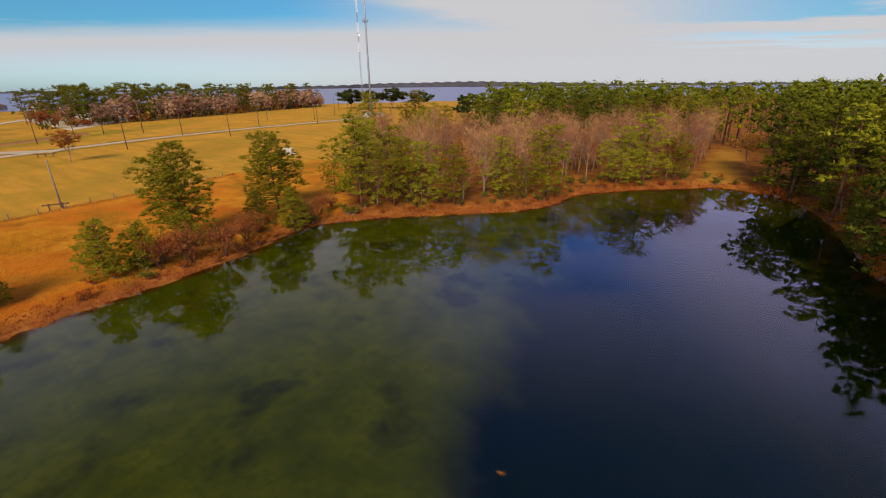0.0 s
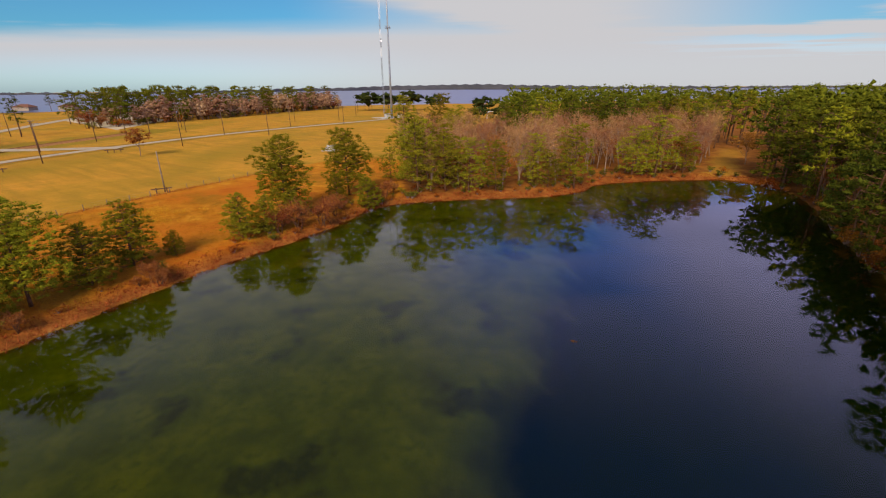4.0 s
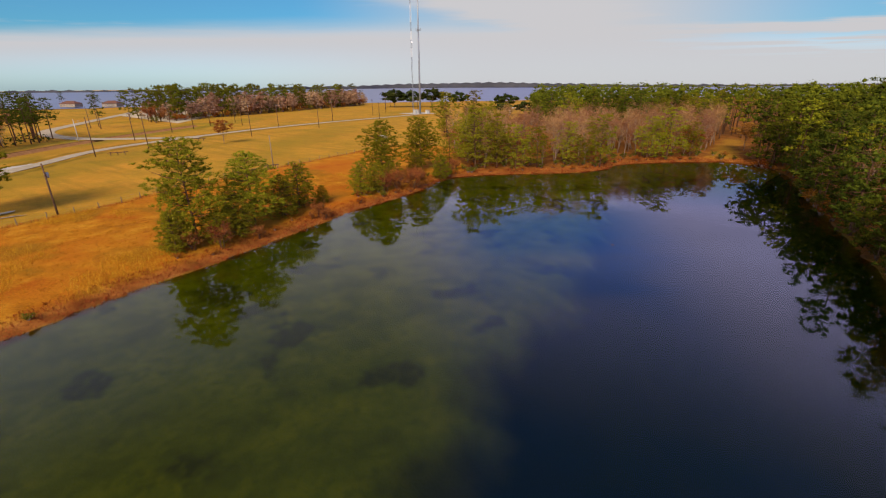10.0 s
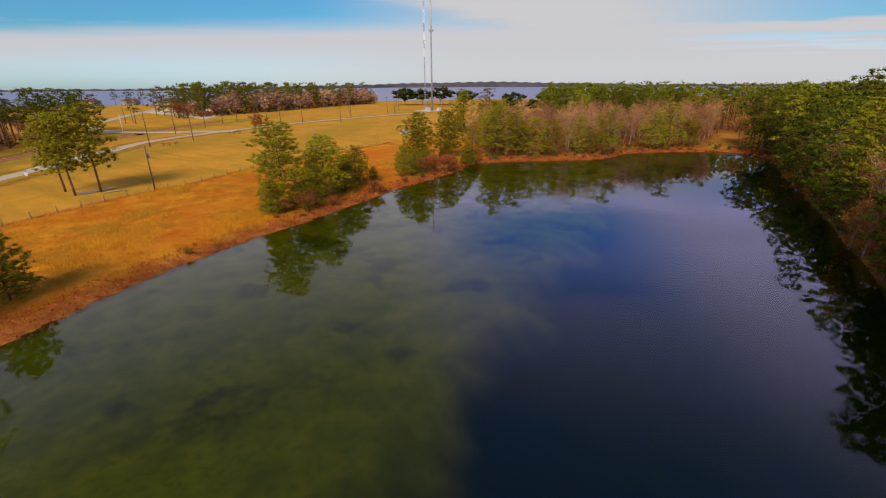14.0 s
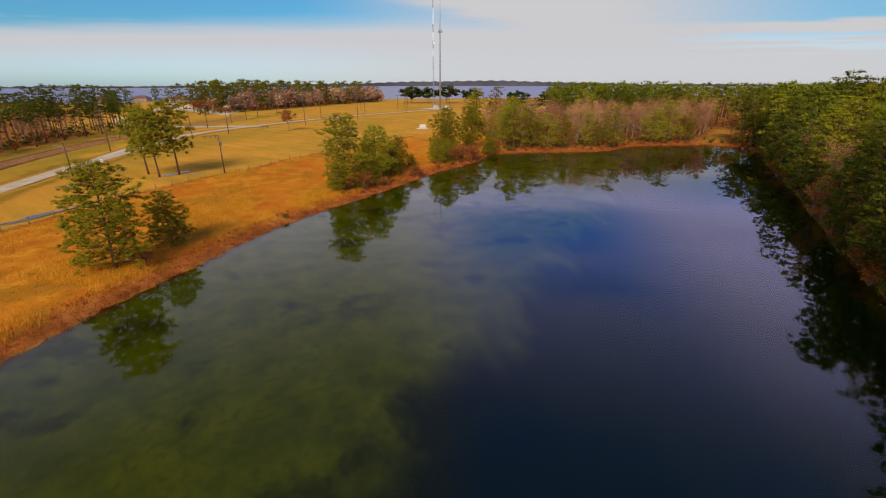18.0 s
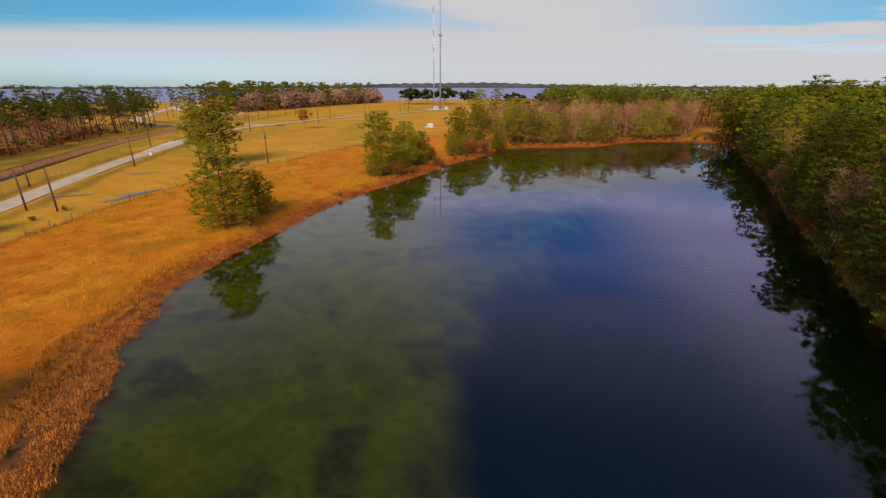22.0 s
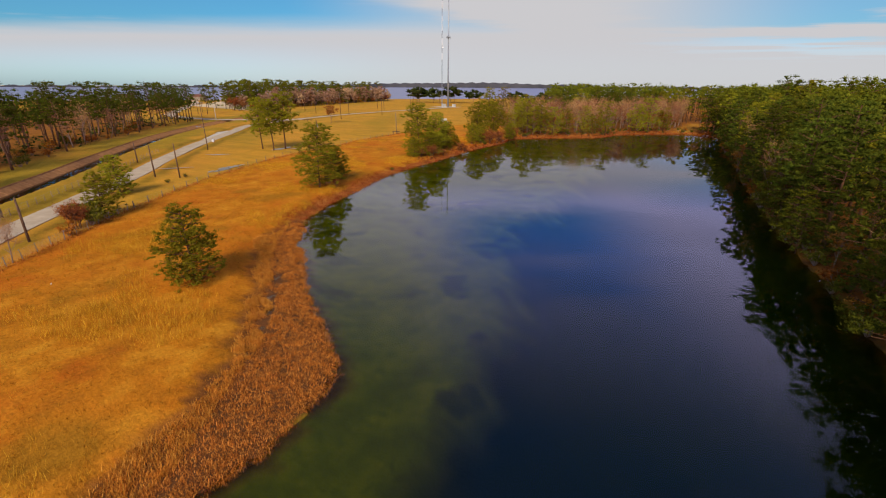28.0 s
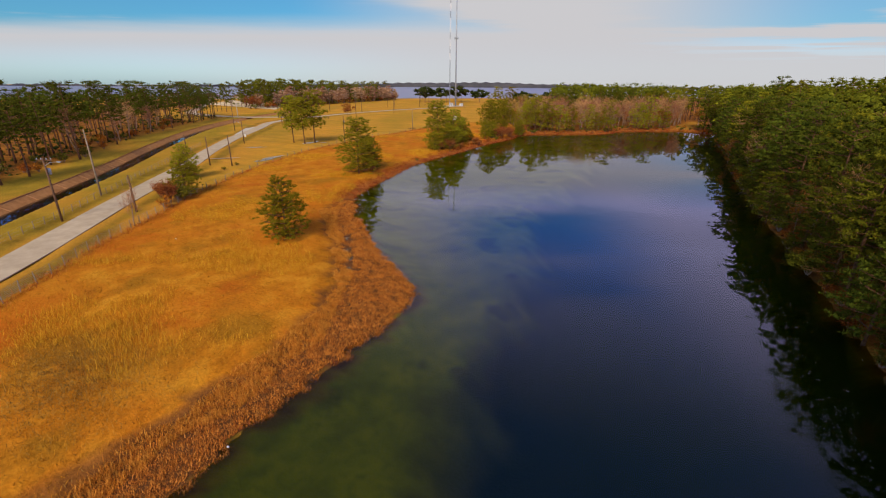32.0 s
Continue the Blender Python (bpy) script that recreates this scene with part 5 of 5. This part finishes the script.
tagged(new("leaf_cluster", tri_mesh("leaf_cluster", sprays(np.column_stack((lf.normal(-9.7, 0.16, 16), lf.normal(169, 0.10, 16), np.full(16, 0.03))), 3, 0.12, 0.06, lf, 0.0) * (1, 1, 0.15) + (0, 0, 0.03), M_RUST)), "cluster of floating orange leaves on the water", "leaves")
box = empty("meter_box", pose(-141, 113, z_at(-141, 113)), "small white utility box beside the road", "utility box")
part("cabinet", Shape().box((0.6, 0.5, 1.1), pose(0, 0, 0.55)).mesh("cabinet", M_WHITEPAINT), box)
part("lid", Shape().box((0.7, 0.6, 0.08), pose(0, 0, 1.14)).mesh("lid", M_STEEL), box)

# ---- houses by the lake ----


def house(x, y, a, w, d, h):
    root = empty("house", pose(x, y, 1.0, 0, 0, a), "low tan house with a red-brown hipped roof by the lake", "house", "houses by the lake")
    part("wall", Shape().box((w, d, h), pose(0, 0, h / 2)).mesh("wall", M_WALL), root)
    e, rh, o = 0.7, h * 0.75, h + 0.02
    v = [(-w / 2 - e, -d / 2 - e, o), (w / 2 + e, -d / 2 - e, o), (w / 2 + e, d / 2 + e, o), (-w / 2 - e, d / 2 + e, o), (-w / 4, 0, o + rh), (w / 4, 0, o + rh)]
    part("roof", mesh_of("roof", v, [(0, 1, 5, 4), (1, 2, 5), (2, 3, 4, 5), (3, 0, 4), (3, 2, 1, 0)], M_ROOF), root)
    for k in range(4):
        win = part("window", Shape().box((1.4, 0.12, 1.4), pose(-w / 2 + (k + 0.5) * w / 4, -d / 2 - 0.02, h * 0.55)).mesh("window", M_WHITEPAINT), root)
        part("pane", Shape().box((1.15, 0.06, 1.15), pose(-w / 2 + (k + 0.5) * w / 4, -d / 2 - 0.08, h * 0.55)).mesh("pane", M_GLASS), win)


for x, y, a, w, d, h in ((-600, 345, 30, 22, 12, 4), (-560, 365, 30, 16, 10, 3.5), (-650, 320, 35, 18, 11, 4), (-690, 290, 30, 20, 11, 4), (-540, 385, 40, 14, 9, 3.5)):
    house(x, y, a, w, d, h)
pav = empty("pavilion", pose(-150, 420, 1.0, 0, 0, 30), "white open pavilion with an arched roof by the lake", "pavilion")
arch = Shape()
for k in range(9):
    t0, t1 = math.pi * k / 9, math.pi * (k + 1) / 9
    c0, c1 = Vector((-9 * math.cos(t0), 0, 3.5 + 2.4 * math.sin(t0))), Vector((-9 * math.cos(t1), 0, 3.5 + 2.4 * math.sin(t1)))
    ang = math.degrees(math.atan2(c1.z - c0.z, c1.x - c0.x))
    arch.box(((c1 - c0).length + 0.05, 10, 0.25), Matrix.Translation((c0 + c1) / 2) @ pose(0, 0, 0, 0, -ang, 0))
part("roof", arch.mesh("roof", M_WHITEPAINT), pav)
for sx in (-8.8, 8.8):
    for sy in (-4.5, 0, 4.5):
        part("column", Shape().tube([(sx, sy, -0.2), (sx, sy, 3.6)], [0.22, 0.22], 8).mesh("column", M_WHITEPAINT), pav)

# ---- grass, reeds and weeds ----


def meadow(name, pts, length, width, lean, mat, label, seed):
    r = np.random.default_rng(seed)
    n = len(pts)
    z = ground_height(pts[:, 0], pts[:, 1])
    s = np.column_stack((pts, z - 0.03))
    d = np.column_stack((r.normal(0.05, lean, n), r.normal(0.10, lean, n), np.ones(n)))
    d /= np.linalg.norm(d, axis=1, keepdims=True)
    a = r.uniform(0, math.pi, n)
    w = np.column_stack((np.cos(a), np.sin(a), np.zeros(n)))
    ln = (np.asarray(length) * r.uniform(0.6, 1.35, n))[:, None]
    wd = (width * r.uniform(0.6, 1.4, n))[:, None]
    me = tri_mesh(name, np.stack((s - w * wd, s + w * wd, s + d * ln), 1), mat)
    return tagged(new(name, me), label, "grass", kind="stuff")


r = np.random.default_rng(31)
q = np.column_stack((r.uniform(-100, 6, 120000), 4 + 176 * r.uniform(0, 1, 120000) ** 1.35))
sd = shore_distance(q[:, 0], q[:, 1])
fx = np.interp(q[:, 1], FENCE[:, 1], FENCE[:, 0])
ok = (sd > 2.2) & (q[:, 0] > fx + 0.3) & (marsh_inset(q[:, 0], q[:, 1]) < 0)
q = q[ok]
lush = smooth(1.15 * wobble(q[:, 0], q[:, 1], 0.16) + 0.6 * wobble(q[:, 0] + 20, q[:, 1], 0.41) + r.normal(0, 0.2, len(q)), 0.2, 0.9)
short = q[lush < 0.7]


def tufted(pts, per, spread, seed):
    t = np.random.default_rng(seed)
    return np.repeat(pts, per, 0) + t.normal(0, spread, (len(pts) * per, 2))


meadow("rough_grass", tufted(short[:17000], 6, 0.16, 41), 0.26, 0.018, 0.6, M_GRASS, "rough orange winter grass on the pond bank", 32)
M_TALLGRASS = leafy("pale_tall_grass", (0.32, 0.130, 0.010), (0.52, 0.245, 0.018), (0.66, 0.37, 0.040), 0.25)
meadow("tall_grass", tufted(q[lush >= 0.7][:14000], 9, 0.30, 42), 0.70, 0.012, 0.32, M_TALLGRASS, "golden tall grass standing in loose tufts", 33)


def tuft_domes(name, pts, per, height, spread, width, mat, label, seed):
    """Low domes of bent blades, each dome a tuft of its own size."""
    r = np.random.default_rng(seed)
    size = np.repeat(r.uniform(0.55, 1.3, len(pts)), per)
    p = np.repeat(pts, per, 0) + r.normal(0, 0.5, (len(pts) * per, 2)) * (spread * size)[:, None]
    n = len(p)
    s = np.column_stack((p, np.maximum(ground_height(p[:, 0], p[:, 1]), -0.05) - 0.03))
    a = r.uniform(0, 2 * math.pi, n)
    lean = r.uniform(0.2, 1.5, n)
    d = np.column_stack((np.cos(a) * lean, np.sin(a) * lean, np.ones(n)))
    d /= np.linalg.norm(d, axis=1, keepdims=True)
    w = np.column_stack((-np.sin(a), np.cos(a), np.zeros(n))) * (width * r.uniform(0.6, 1.4, n))[:, None]
    tip = s + d * (height * size * r.uniform(0.6, 1.25, n))[:, None]
    return tagged(new(name, tri_mesh(name, np.stack((s - w, s + w, tip), 1), mat)), label, "grass", kind="stuff")


q = np.column_stack((r.uniform(-38, 13, 150000), r.uniform(3, 72, 150000)))
inset = marsh_inset(q[:, 0], q[:, 1])
pool = wet_strip(q[:, 0], q[:, 1]) + np.abs(r.normal(0, 0.05, len(q)))
keep = (inset > -0.35) & (pool < 0.14)
tuft_domes("reed_bed", q[keep][:19000], 7, 0.27, 0.22, 0.020, M_REED, "trampled brown reeds in the boggy margin", 34)
M_TANREED = leafy("tan_reeds", (0.38, 0.120, 0.017), (0.58, 0.225, 0.032), (0.72, 0.36, 0.065), 0.2)
inner = seg_distance(q[:, 0], q[:, 1], MARSH[:14])
rim = (inner < 0.9 + 0.9 * wobble(q[:, 0], q[:, 1], 0.45)) & (q[:, 1] < 66)
tuft_domes("tan_reed_fringe", q[rim][:3600], 14, 0.42, 0.26, 0.020, M_TANREED, "pale tan reed tufts along the inner edge of the bog", 38)
q = np.column_stack((r.uniform(-70, 8, 160000), r.uniform(5, 266, 160000)))
sd = shore_distance(q[:, 0], q[:, 1])
q = q[(sd > -0.5) & (sd < 3.6) & (marsh_inset(q[:, 0], q[:, 1]) < 0)]
meadow("bank_weeds", tufted(q[:7500], 4, 0.14, 44), 0.36, 0.032, 0.8, M_REED, "rust-brown dead weeds along the waterline", 35)
k = r.integers(0, len(FENCE), 9000)
q = FENCE[k] + r.normal(0, 0.55, (9000, 2)) + (r.uniform(0, 1, (9000, 1))) * (np.roll(FENCE, -1, 0)[k] - FENCE[k]) * (k < len(FENCE) - 1)[:, None]
meadow("fence_weeds", q, 0.5, 0.03, 0.5, M_REED, "dry weeds growing along the fence line", 36)
q = np.column_stack((r.normal(-9.5, 3.6, 12000), r.normal(18.0, 2.6, 12000)))
q = q[shore_distance(q[:, 0], q[:, 1]) > 3]
M_SCRUB = leafy("dead_scrub", (0.08, 0.042, 0.014), (0.17, 0.085, 0.022), (0.32, 0.17, 0.05), 0.1)
meadow("dead_scrub", q, 0.40, 0.012, 1.0, M_SCRUB, "flattened dark dead scrub in the grass", 37)
